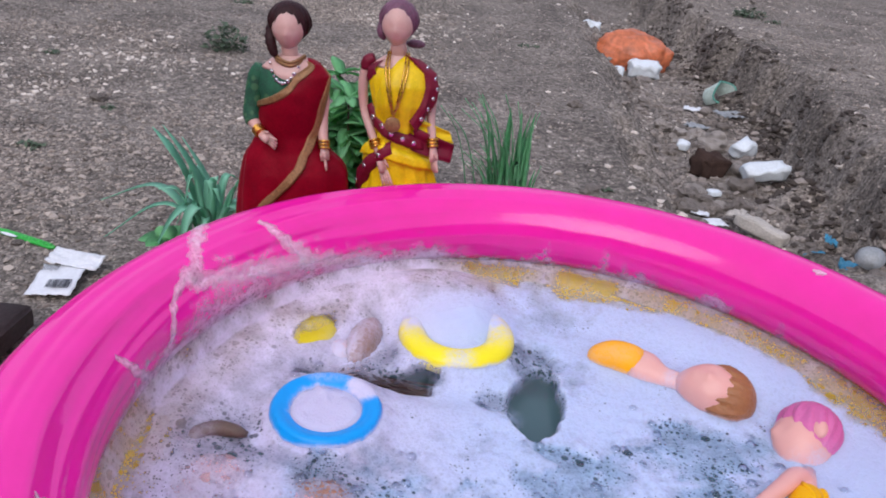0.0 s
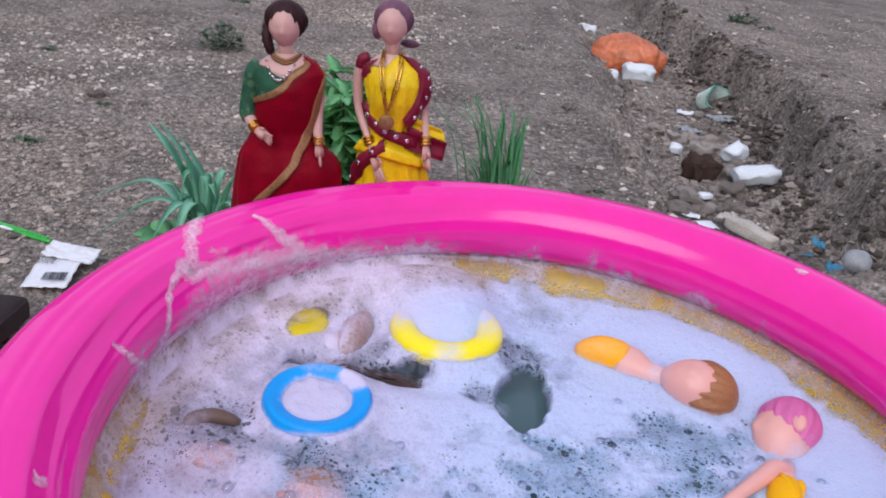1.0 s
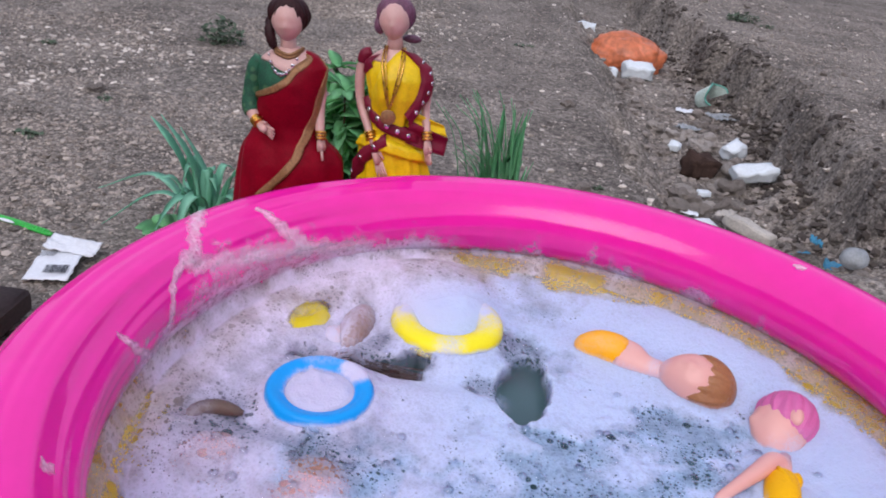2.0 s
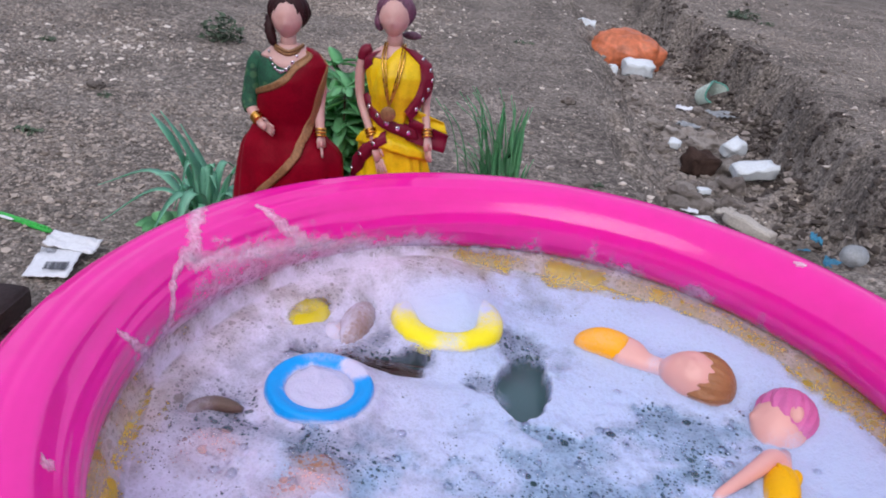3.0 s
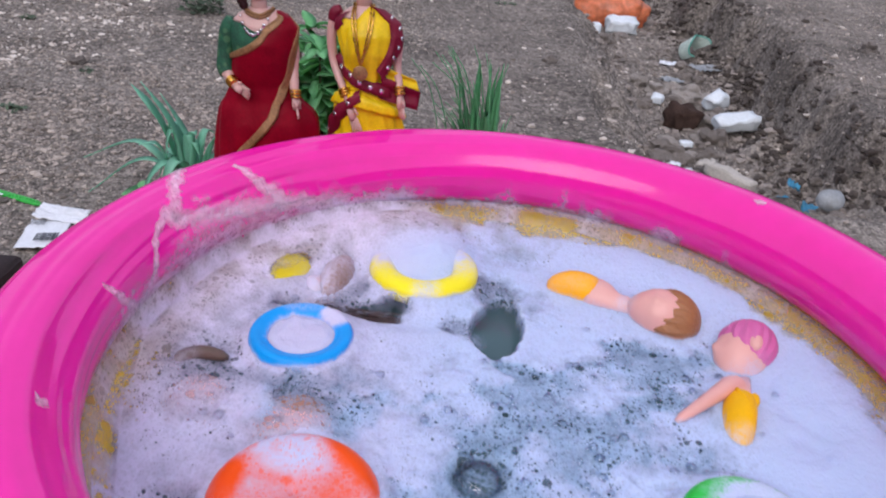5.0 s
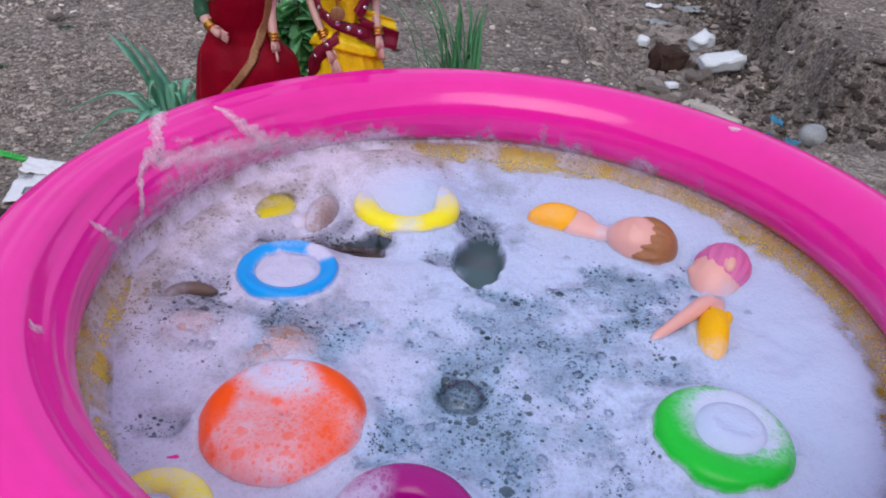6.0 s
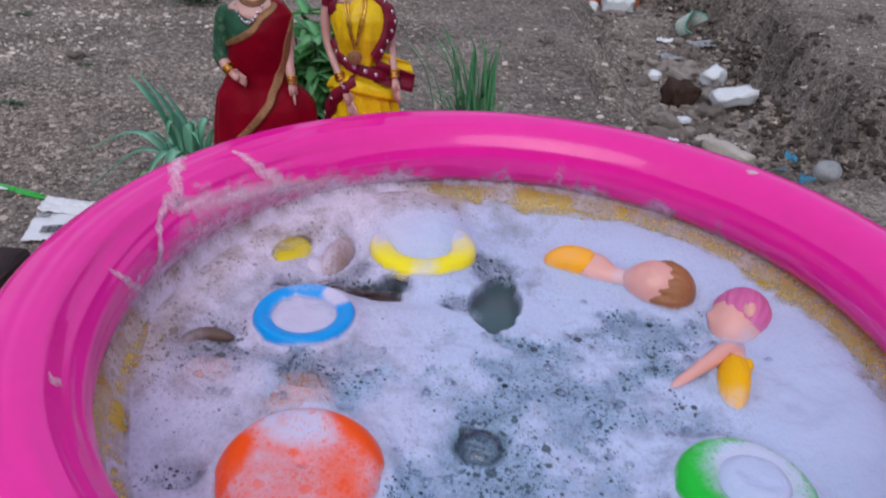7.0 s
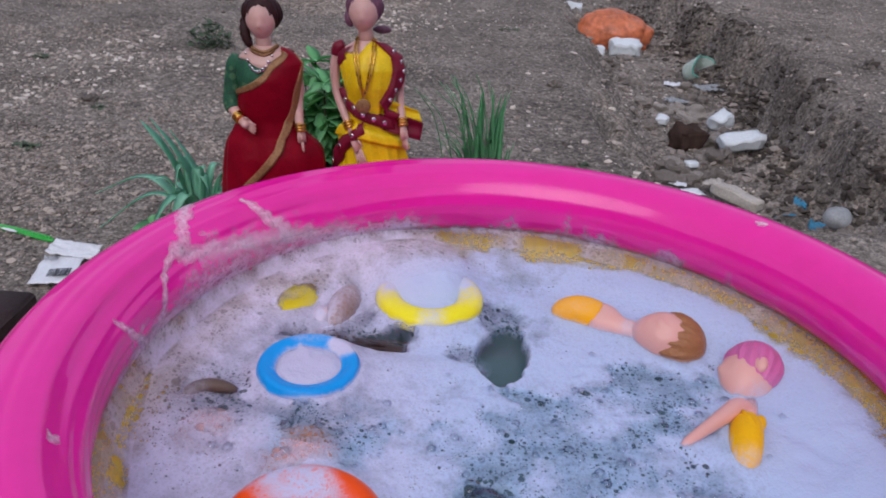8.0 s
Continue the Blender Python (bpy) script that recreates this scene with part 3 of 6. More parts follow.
def gravel_weight(x, y):
    patch = smooth01(0.45 + 0.85 * fnoise(x, y, 3.0, 3, 3.0))
    clear = np.hypot(x - POOL_X, y - POOL_Y) > 0.27
    bank = smooth01((0.05 - x) / 0.35)
    return clear * np.clip(0.05 + 1.0 * bank * patch * (0.35 + 0.65 * smooth01((y - 0.52) / 0.22)) + 0.16 * (x > 0.72) * (0.4 + 0.6 * patch), 0, 1)


def ditch_weight(x, y):
    z = ground_z(x, y)
    return smooth01((-z - 0.012) / 0.05)


scatter_stones("gravel", "pale and grey loose gravel strewn over the soil", 60000, (-1.5, 1.8, 0.35, 3.4), (0.0011, 0.0046), gravel_weight, M_GRAVEL, 3)
scatter_stones("fine_grit", "fine grey grit lying on the soil", 60000, (-1.3, 1.3, 0.40, 2.3), (0.0008, 0.0026), lambda x, y: np.clip(gravel_weight(x, y) * 1.2 + 0.05, 0, 1), M_GRAVEL, 5)


def chip_weight(x, y):
    return gravel_weight(x, y) * smooth01((y - 0.75) / 0.35) * smooth01(0.35 + 0.9 * fnoise(x, y, 2.2, 3, 17.0))


scatter_stones("stone_chips", "pale broken stone chips strewn over the soil", 9000, (-1.6, 0.4, 0.7, 3.2), (0.0012, 0.0066), chip_weight, M_CHIP, 31)
scatter_stones("ditch_chips", "pale stone chips lying in the ditch and on its bank", 900, (0.3, 1.7, 0.85, 3.2), (0.0016, 0.0080), lambda x, y: 0.25 + 0.6 * ditch_weight(x, y), M_CHIP, 37)
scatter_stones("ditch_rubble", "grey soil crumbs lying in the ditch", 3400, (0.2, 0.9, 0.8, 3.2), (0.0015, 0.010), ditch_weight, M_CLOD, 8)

def ditch_wall_weight(x, y):
    right = ditch_edge(y)
    return np.exp(-(((x - right + 0.040) / 0.045) ** 2)) * (0.6 + 0.4 * fnoise(x, y, 8.0, 2, 3.0))


# crumbs darker than the soil; the wall's shade is put into their colour
M_DITCH_SHADE = mat("ditch_shade_soil", (0.115, 0.100, 0.088), 0.95, scale=40, fine=300, bump=0.004, bump_scale=160, spec=0.1, second=(0.045, 0.036, 0.032), island=0.5)
scatter_stones("ditch_wall_crumbs", "soil lumps along the broken ditch wall, coloured dark for its shade", 6500, (0.45, 1.0, 0.78, 3.0), (0.0020, 0.0100), ditch_wall_weight, M_DITCH_SHADE, 12)

# ---- inflatable pool ----
RING_R, RING_Z, TUBE = 0.2409, 0.1409, 0.0286


FOLDS = 0.026


def swell(a, b, wrinkle=FOLDS):
    """How the skin of an inflated ring folds, as a factor on the tube's radius; both angles in radians."""
    a, b = a % (2 * math.pi), b % (2 * math.pi)
    w = wrinkle * (0.5 + 0.5 * math.cos(a - radians(175))) ** 2
    return 1 + w * (math.sin(b * 7 + 1.5 * math.sin(2 * a) + 2 * noise.noise(Vector((a * 1.5, b, 0)))) + 0.7 * noise.noise(Vector((a * 6, b * 2.5, 3.0)))
                    + 0.45 * math.sin(b * 19 + 3 * noise.noise(Vector((a * 2, b, 8.0)))) + 0.22 * math.sin(b * 31 + 4 * noise.noise(Vector((a * 1.5, b, 4.0)))))


def ring_point(theta, phi, rise=0.0):
    """A place on the skin of the pink ring; both angles in degrees."""
    a, b = radians(theta), radians(phi)
    tube_r = TUBE * swell(a, b) + rise
    r = RING_R + tube_r * math.cos(b)
    return Vector((POOL_X + r * math.cos(a), POOL_Y + r * math.sin(a), RING_Z + tube_r * math.sin(b)))


def sagging(deg):
    """The stretch where the yellow ring is pushed inwards."""
    return float(smooth01(np.array((30 - abs((deg - 194 + 180) % 360 - 180)) / 16)))


def ring_mesh(core_r, core_z, half_w, half_h, n=220, m=108, wrinkle=0.0, sag=0.0):
    bm = bmesh.new()
    rows = []
    for i in range(n):
        a = 2 * math.pi * i / n
        row = []
        for k in range(m):
            b = 2 * math.pi * k / m
            q = swell(a, b, wrinkle)
            r = core_r - sag * sagging(math.degrees(a)) + half_w * q * math.cos(b)
            row.append(bm.verts.new((r * math.cos(a), r * math.sin(a), core_z + half_h * q * math.sin(b))))
        rows.append(row)
    for i in range(n):
        p, q = rows[i], rows[(i + 1) % n]
        for k in range(m):
            bm.faces.new((p[k], q[k], q[(k + 1) % m], p[(k + 1) % m]))
    return bm


pool = empty("inflatable_pool", "small round inflatable pool with glossy pink and yellow rings", "inflatable pool", pose(POOL_X, POOL_Y, 0))
part("upper_ring", ring_mesh(RING_R, RING_Z, TUBE, TUBE, wrinkle=FOLDS), M_PINK, pool, "glossy pink inflated vinyl ring")
part("middle_ring", ring_mesh(RING_R, 0.0855, 0.0290, 0.0290, sag=0.010), M_YELLOW_VINYL, pool, "yellow inflated vinyl ring")
part("lower_ring", ring_mesh(RING_R, 0.0290, 0.0290, 0.0290), M_PINK, pool, "pink inflated vinyl ring on the soil")
bm = bmesh.new()
bmesh.ops.create_circle(bm, cap_ends=True, segments=96, radius=0.225)
bmesh.ops.translate(bm, verts=bm.verts, vec=(0, 0, 0.012))
part("pool_floor", bm, M_FLOOR, pool, "pale blue vinyl floor under the water", smooth=False)

bm = bmesh.new()
bmesh.ops.create_circle(bm, cap_ends=True, segments=128, radius=0.2165)
thing("water", bm, M_WATER, "murky grey soapy water filling the pool", "water", pose(POOL_X, POOL_Y, 0.0770), kind="structure", smooth=False)

# ---- foam ----
FOAM_Z = 0.0945


def blob(x, y, cx, cy, rx, ry, turn=0.0, soft=0.35, rag=0.22):
    """1 inside a turned ellipse with a ragged soft edge, 0 outside."""
    a = radians(turn)
    u = ((x - cx) * math.cos(a) + (y - cy) * math.sin(a)) / rx
    v = (-(x - cx) * math.sin(a) + (y - cy) * math.cos(a)) / ry
    d = np.hypot(u, v) + rag * fnoise(x, y, 55.0, 3, 8.0)
    return smooth01((1 + soft - d) / (2 * soft))


# toy rings: place, outer radius, half width, half height, height of the core, rise towards +y
RINGS = [(-0.0555, 0.3295, 0.0322, 0.0062, 0.0058, 0.0998, 0.0), (0.0155, 0.4195, 0.0392, 0.0096, 0.0080, 0.1000, 0.0), (-0.0360, 0.2080, 0.0415, 0.0208, 0.0105, 0.0955, 0.0),
         (0.1832, 0.2065, 0.0350, 0.0116, 0.0090, 0.0970, 0.0), (0.0265, 0.1440, 0.0335, 0.0100, 0.0090, 0.0990, 0.0),
         (-0.0830, 0.4070, 0.0205, 0.0100, 0.0085, 0.0965, 0.0), (-0.0790, 0.1480, 0.0240, 0.0090, 0.0085, 0.0960, 0.0)]
# things that float, as lumps: place, half sizes, turn
FLOATERS = [(0.124, 0.4160, 0.0945, 0.016, 0.0105, 0.0100, -10), (0.147, 0.4065, 0.0945, 0.013, 0.0115, 0.0090, -28), (0.182, 0.3905, 0.0900, 0.0240, 0.0180, 0.0190, -20),
            (-0.1075, 0.3015, 0.0965, 0.0180, 0.0066, 0.0050, 4), (-0.0455, 0.4080, 0.0950, 0.0110, 0.0260, 0.0130, -10), (0.2285, 0.3570, 0.0900, 0.0190, 0.0215, 0.0190, 0), (0.2035, 0.2900, 0.0950, 0.0115, 0.0215, 0.0090, -14)]


def foam_fields(x, y):
    """How thick the foam lies at a place, and how high its skin is."""
    film = np.zeros_like(x)
    pierce = np.ones_like(x)
    cover = 0.68 + 0.17 * fnoise(x, y, 26.0, 3, 1.0) - 0.14 * blob(x, y, -0.085, 0.340, 0.055, 0.080, 0, 0.8, 0.3)
    z = FOAM_Z + 0.0016 * fnoise(x, y, 24.0, 2, 2.0)

    def lay(b, c=None, lift=0.0):
        nonlocal cover, z
        if c is not None:
            cover = cover * (1 - b) + c * b
        z = z + b * lift

    # the thin bubbly field in the middle
    field = np.clip(blob(x, y, 0.105, 0.275, 0.120, 0.058, 12, 0.8, 0.4) + blob(x, y, 0.080, 0.205, 0.052, 0.080, 0, 0.8, 0.4) + 0.7 * blob(x, y, 0.165, 0.335, 0.06, 0.034, -25, 0.8, 0.4), 0, 1)
    lay(field, 0.49, -0.003)
    cover = cover + field * 0.15 * fnoise(x, y, 38.0, 4, 5.0)
    lay(blob(x, y, -0.1, 0.235, 0.04, 0.06, 0, 0.5), 0.58)
    # open water
    lay(blob(x, y, 0.0655, 0.409, 0.019, 0.018, 20, 0.4), 0.34, -0.005)
    lay(np.maximum(blob(x, y, 0.0672, 0.3640, 0.0180, 0.0290, -8, 0.10, 0.12), blob(x, y, 0.0720, 0.3880, 0.0110, 0.0170, -10, 0.12, 0.15)), 0.0, -0.011)
    lay(blob(x, y, 0.052, 0.236, 0.0140, 0.0135, 0, 0.3), 0.24, -0.004)
    lay(blob(x, y, -0.096, 0.204, 0.013, 0.010, 20, 0.4), 0.42, -0.004)
    # thin film along the wall, where the yellow ring shows through
    lay(blob(x, y, -0.133, 0.280, 0.013, 0.050, -12, 0.5), 0.40)
    # a dark gap over wet hair, between the mounds round two rings
    lay(blob(x, y, -0.038, 0.3745, 0.044, 0.0080, 2, 0.40, 0.30), 0.07, -0.004)
    lay(blob(x, y, -0.066, 0.3720, 0.016, 0.0085, 10, 0.45, 0.30), 0.05, -0.004)
    lay(blob(x, y, -0.014, 0.3690, 0.018, 0.0060, -8, 0.40, 0.30), 0.05, -0.004)
    lay(blob(x, y, 0.043, 0.3610, 0.011, 0.014, 50, 0.6, 0.45), 0.36, -0.003)
    lay(blob(x, y, -0.052, 0.392, 0.030, 0.018, 8, 0.5), 0.34)
    # heaps over the floating things
    lay(blob(x, y, 0.016, 0.462, 0.046, 0.028, 5, 0.8, 0.08), 0.95, 0.009)
    lay(blob(x, y, 0.0080, 0.4400, 0.0335, 0.0330, 0, 0.55, 0.05), 0.97, 0.0150)
    lay(blob(x, y, -0.0555, 0.330, 0.021, 0.020, 0, 0.4, 0.08), 0.98, 0.0065)
    lay(blob(x, y, 0.1885, 0.2115, 0.022, 0.021, 0, 0.5, 0.05), 0.97, 0.0125)
    lay(blob(x, y, -0.104, 0.281, 0.024, 0.020, 20, 0.7, 0.25), 0.27, 0.0065)
    lay(blob(x, y, -0.050, 0.268, 0.030, 0.026, 0, 0.7, 0.25), 0.25, 0.0065)
    lay(blob(x, y, -0.0755, 0.2680, 0.0120, 0.0160, 0, 0.8), 0.62)
    lay(blob(x, y, -0.085, 0.150, 0.040, 0.016, 0, 0.5), 0.70, 0.004)
    # the film that lies on a thing: thick over most of the orange and green rings, with bare stretches
    film = np.maximum(film, 0.36 * blob(x, y, 0.019, 0.383, 0.0075, 0.011, 0, 0.8))
    film = np.maximum(film, 0.90 * blob(x, y, 0.006, 0.446, 0.044, 0.034, 4, 0.7, 0.1))
    film = np.maximum(film, 0.95 * blob(x, y, -0.036, 0.349, 0.011, 0.009, 40, 0.5))
    film = np.maximum(film, 0.18 * blob(x, y, -0.060, 0.358, 0.026, 0.006, 5, 0.6))
    film = np.maximum(film, (0.29 + 0.15 * fnoise(x, y, 36.0, 4, 14.0)) * blob(x, y, -0.036, 0.206, 0.039, 0.042, 0, 0.2))
    film = np.maximum(film, 0.62 * blob(x, y, -0.046, 0.233, 0.025, 0.024, 20, 0.9, 0.25))
    film = np.maximum(film, 0.40 * blob(x, y, -0.050, 0.170, 0.036, 0.010, 5, 0.9, 0.15))
    bare = np.maximum(blob(x, y, -0.0735, 0.2020, 0.0240, 0.0110, 70, 0.22, 0.12), blob(x, y, -0.0070, 0.2310, 0.0340, 0.0105, -47, 0.28, 0.10))
    film = film * (1 - bare)
    bare = np.maximum(bare, np.maximum(blob(x, y, -0.008, 0.392, 0.0155, 0.0110, -48, 0.4, 0.1), blob(x, y, 0.046, 0.412, 0.020, 0.0100, 62, 0.4, 0.1)))
    bare = np.maximum(bare, blob(x, y, 0.166, 0.1950, 0.030, 0.014, 125, 0.5, 0.1))
    film = film * (1 - 0.50 * blob(x, y, -0.0120, 0.1900, 0.017, 0.012, 10, 0.8, 0.3)) * (1 - 0.7 * blob(x, y, -0.040, 0.2135, 0.0028, 0.0026, 0, 0.5))
    film = np.maximum(film, 0.85 * blob(x, y, 0.1905, 0.2135, 0.0235, 0.0215, -10, 0.55, 0.05))
    film = np.maximum(film, 0.40 * blob(x, y, 0.207, 0.222, 0.012, 0.022, 25, 0.6, 0.10))
    # a hole in the foam shows a stretch of the sunk yellow ring beside the doll's head
    lay(blob(x, y, -0.074, 0.409, 0.034, 0.028, 20, 0.6, 0.05), 0.80, 0.0030)
    lay(blob(x, y, -0.0780, 0.4020, 0.0215, 0.0080, 54, 0.25, 0.18), 0.10, -0.0065)
    film = np.maximum(film, np.clip(0.34 + 0.35 * fnoise(x, y, 70.0, 3, 15.0), 0.08, 0.6) * blob(x, y, -0.048, 0.406, 0.02, 0.032, 0, 0.5))
    film = np.maximum(film, 0.80 * blob(x, y, -0.0760, 0.4080, 0.034, 0.034, 0, 0.2, 0.0) * (x < -0.057) * (1 - np.maximum(blob(x, y, -0.0765, 0.4000, 0.0215, 0.0075, 54, 0.25, 0.18), blob(x, y, -0.0795, 0.4190, 0.0105, 0.0050, 105, 0.5, 0.2))))
    film = np.maximum(film, 0.55 * blob(x, y, -0.0580, 0.394, 0.010, 0.014, 0, 0.6))
    film = np.maximum(film, 0.24 * blob(x, y, -0.082, 0.148, 0.040, 0.040, 0, 0.5) * (1 - 0.8 * blob(x, y, -0.078, 0.166, 0.010, 0.006, 0, 0.8)))
    film = np.maximum(film, 0.20 * blob(x, y, 0.107, 0.4255, 0.009, 0.013, 0, 0.7))
    film = np.maximum(film, 0.15 * blob(x, y, 0.128, 0.4130, 0.030, 0.004, -5, 0.8))
    film = np.maximum(film, 0.60 * blob(x, y, 0.198, 0.270, 0.014, 0.010, 0, 0.7))
    film = np.maximum(film, 0.60 * blob(x, y, 0.2180, 0.3300, 0.024, 0.0085, 15, 0.6))
    film = np.maximum(film, 0.60 * blob(x, y, -0.119, 0.295, 0.008, 0.010, 0, 0.6))
    film = np.maximum(film, 0.40 * blob(x, y, 0.003, 0.158, 0.014, 0.012, 20, 0.6))
    film = np.maximum(film, 0.62 * blob(x, y, 0.1585, 0.4005, 0.0062, 0.0150, -35, 0.9, 0.4))
    # billows
    lay(blob(x, y, -0.085, 0.365, 0.030, 0.030, 0, 0.6), None, 0.006)
    lay(blob(x, y, -0.020, 0.342, 0.050, 0.012, 5, 0.6), None, 0.002)
    lay(blob(x, y, 0.245, 0.275, 0.030, 0.055, 0, 0.6), None, 0.005)
    lay(blob(x, y, 0.245, 0.275, 0.035, 0.070, 0, 0.6), 0.88)
    wet = smooth01((0.72 - cover) / 0.35) * np.clip(field * 1.6, 0, 1)
    # bluer throughout on the +x side
    wet = np.maximum(wet, 0.62 * smooth01((x + 0.06) / 0.12))
    # round a floating thing the foam banks up
    lumps = fnoise(x, y, 55.0, 3, 21.0)
    for cx, cy, outer, w, h, zc, rise in RINGS:
        u = np.abs((np.hypot(x - cx, y - cy) - outer + w) / w)
        cover, z = bank_up(cover, z, zc + rise * (y - cy) + (0.08 + 0.25 * lumps) * h, u, w)
    for cx, cy, zc, rx, ry, rz, turn in FLOATERS:
        a = radians(turn)
        u = ((x - cx) * math.cos(a) + (y - cy) * math.sin(a)) / rx
        v = (-(x - cx) * math.sin(a) + (y - cy) * math.cos(a)) / ry
        cover, z = bank_up(cover, z, zc + 0.10 * rz, np.hypot(u, v), min(rx, ry))
    return np.clip(cover, 0, 1), z, pierce, wet, film, bare


def bank_up(cover, z, level, d, width):
    """Raises the foam to a level round a thing whose rim is at d = 1."""
    near = np.exp(-(np.clip(d - 1, 0, 9) * width / 0.0075) ** 2)
    return np.maximum(cover, 0.66 * near * (cover > 0.42)), z + near * np.clip(level - z, 0, 0.009)


def soap(ob, cling=0.0026, most=0.50, share=1.0):
    """Foam that clings to a floating thing: thick near the foam's level, fading upwards, and a film where one lies."""
    me = ob.data
    at = np.empty(len(me.vertices) * 3)
    me.vertices.foreach_get("co", at)
    at = at.reshape(-1, 3) @ np.array(ob.matrix_world.to_3x3()).T + np.array(ob.matrix_world.translation)
    _, level, _, wet, film, bare = foam_fields(at[:, 0], at[:, 1])
    ragged = fnoise(at[:, 0] + at[:, 2], at[:, 1] - at[:, 2], 110.0, 3, 6.0)
    lap = most * smooth01(1 - (at[:, 2] - level) / cling + 0.22 * ragged) * (1 - 0.55 * bare)
    cover = np.clip(np.maximum(lap, share * film * (1 + 0.30 * ragged)), 0, 1)
    # dry adds a little of the pale, pink-lit foam tone
    for name, values in (("cover", cover), ("pierce", 0.55 + 0 * cover), ("wet", wet), ("dry", 0.15 + 0 * cover)):
        me.attributes.new(name, "FLOAT", "POINT").data.foreach_set("value", values.astype(np.float32))
    return ob


def angle_gap(theta, centre):
    return np.abs((theta - centre + 180) % 360 - 180)


def build_foam():
    nt_, nr, nw = 760, 270, 44
    theta = np.linspace(0, 360, nt_, endpoint=False)
    radius = 0.212 * np.linspace(0.004, 1, nr) ** 0.85
    tt, rr = np.meshgrid(np.radians(theta), radius, indexing="ij")
    x, y = POOL_X + rr * np.cos(tt), POOL_Y + rr * np.sin(tt)
    cover, z, pierce, wet, _, _ = foam_fields(x, y)
    deg = np.degrees(tt)
    # the foam stops short of the wall at the far side; a film climbs the wall on the other
    climb = smooth01((66 - angle_gap(deg, 148)) / 30)
    window = np.maximum(smooth01((7.5 - angle_gap(deg, 97.5)) / 3.0), smooth01((8.0 - angle_gap(deg, 79)) / 3.0))
    edge = 0.2125 + 0.007 * fnoise(x, y, 40.0, 3, 3.0) + 0.012 * climb + 0.006 * smooth01((60 - angle_gap(deg, 270)) / 40)
    cover = cover * smooth01((edge - rr) / 0.017 + 0.30 + 0.4 * climb)
    cover = cover * (1 - 0.75 * window * smooth01((rr - 0.196 - 0.004 * fnoise(x, y, 60.0, 2, 4.0)) / 0.008))
    cover = np.maximum(cover, (0.17 + 0.06 * smooth01((angle_gap(deg, 40) - 50) / 20)) * smooth01((rr - 0.19) / 0.01) * (0.7 + 0.5 * fnoise(x, y, 30.0, 3, 7.0)))
    z = z + (0.005 + 0.006 * smooth01((100 - angle_gap(deg, 55)) / 40) + 0.005 * smooth01((60 - angle_gap(deg, 8)) / 24)) * smooth01((rr - 0.165) / 0.045)
    z = z + 0.012 * smooth01((54 - angle_gap(deg, 148)) / 34) * smooth01((rr - 0.168) / 0.050)
    roof = 0.1165 + 0.003 * smooth01((52 - angle_gap(deg, 148)) / 30)
    z = np.where(rr > 0.16, -0.003 * np.log(np.exp(-z / 0.003) + np.exp(-roof / 0.003)), z)
    lacy = smooth01((cover - 0.10) / 0.25) * smooth01((62 - angle_gap(deg, 132)) / 26) * smooth01((rr - 0.145) / 0.05) * smooth01((pierce - 0.6) / 0.3)
    cover = cover * (1 - lacy) + lacy * np.clip(0.47 + 0.17 * fnoise(x, y, 50.0, 4, 6.0), 0.1, 0.9)
    pierce = pierce * (1 - 0.5 * lacy)
    # over the sagging stretch the foam lies as a torn film on the yellow ring
    sag = smooth01((30 - angle_gap(deg, 194)) / 16)
    skin = 0.0855 + np.sqrt(np.clip(0.029 ** 2 - (RING_R - 0.010 * sag - rr) ** 2, 0, 1))
    on = sag * smooth01((rr - 0.1945 - 0.010 * (1 - sag) + 0.004 * fnoise(x, y, 50.0, 2, 2.0)) / 0.014) * (skin > z - 0.006)
    z = np.maximum(z, np.where(on > 0.02, (skin + 0.0007) * np.minimum(1, on * 50) , 0))
    cover = cover * (1 - on) + on * np.clip(0.30 + 0.24 * fnoise(x, y, 80.0, 4, 12.0) + 0.5 * smooth01((0.2085 - rr) / 0.011), 0.03, 0.8)
    # the film on the wall
    s = np.linspace(0.03, 1, nw)
    t2, s2 = np.meshgrid(np.radians(theta), s, indexing="ij")
    d2 = np.degrees(t2)
    lee = smooth01((52 - angle_gap(d2, 148)) / 30)
    start = 235 - 22 * lee
    phi = np.where(s2 < 0.25, -90, start - (s2 - 0.25) / 0.75 * (start - 125))
    b = np.radians(phi)
    fold = TUBE * np.vectorize(swell)(t2, b) + 0.0007
    zs_edge = z[:, -1:] + 0 * s2
    foot_r = RING_R + TUBE * np.cos(np.radians(start))
    wr = np.where(s2 < 0.25, 0.212 + (0.0014 + lee * (foot_r - 0.2134)) * s2 / 0.25, RING_R + fold * np.cos(b))
    foot = RING_Z + TUBE * np.sin(np.radians(start))
    wz = np.where(s2 < 0.25, zs_edge + (foot - zs_edge) * s2 / 0.25, RING_Z + fold * np.sin(b))
    wx, wy = POOL_X + wr * np.cos(t2), POOL_Y + wr * np.sin(t2)
    ragged = 0.5 + 0.5 * vnoise(d2, s2 * 0, 0.16, 4.0)
    spikes = np.clip(vnoise(d2, s2 * 0, 0.32, 9.0), 0, 1) ** 2
    up = np.clip((s2 - 0.25) / 0.75, 0, 1)
    far = smooth01((50 - angle_gap(d2, 70)) / 25)
    top = 0.10 + 0.12 * ragged + (0.34 + 0.35 * far) * spikes + lee * (0.18 + 0.46 * smooth01((24 - angle_gap(d2, 148)) / 20)) + 0.10 * smooth01((40 - angle_gap(d2, 200)) / 30)
    frayed = 0.30 * fnoise(d2 * 0.0042, up * 0.055, 160.0, 4, 2.0)
    wide = smooth01((75 - angle_gap(d2, 130)) / 30)
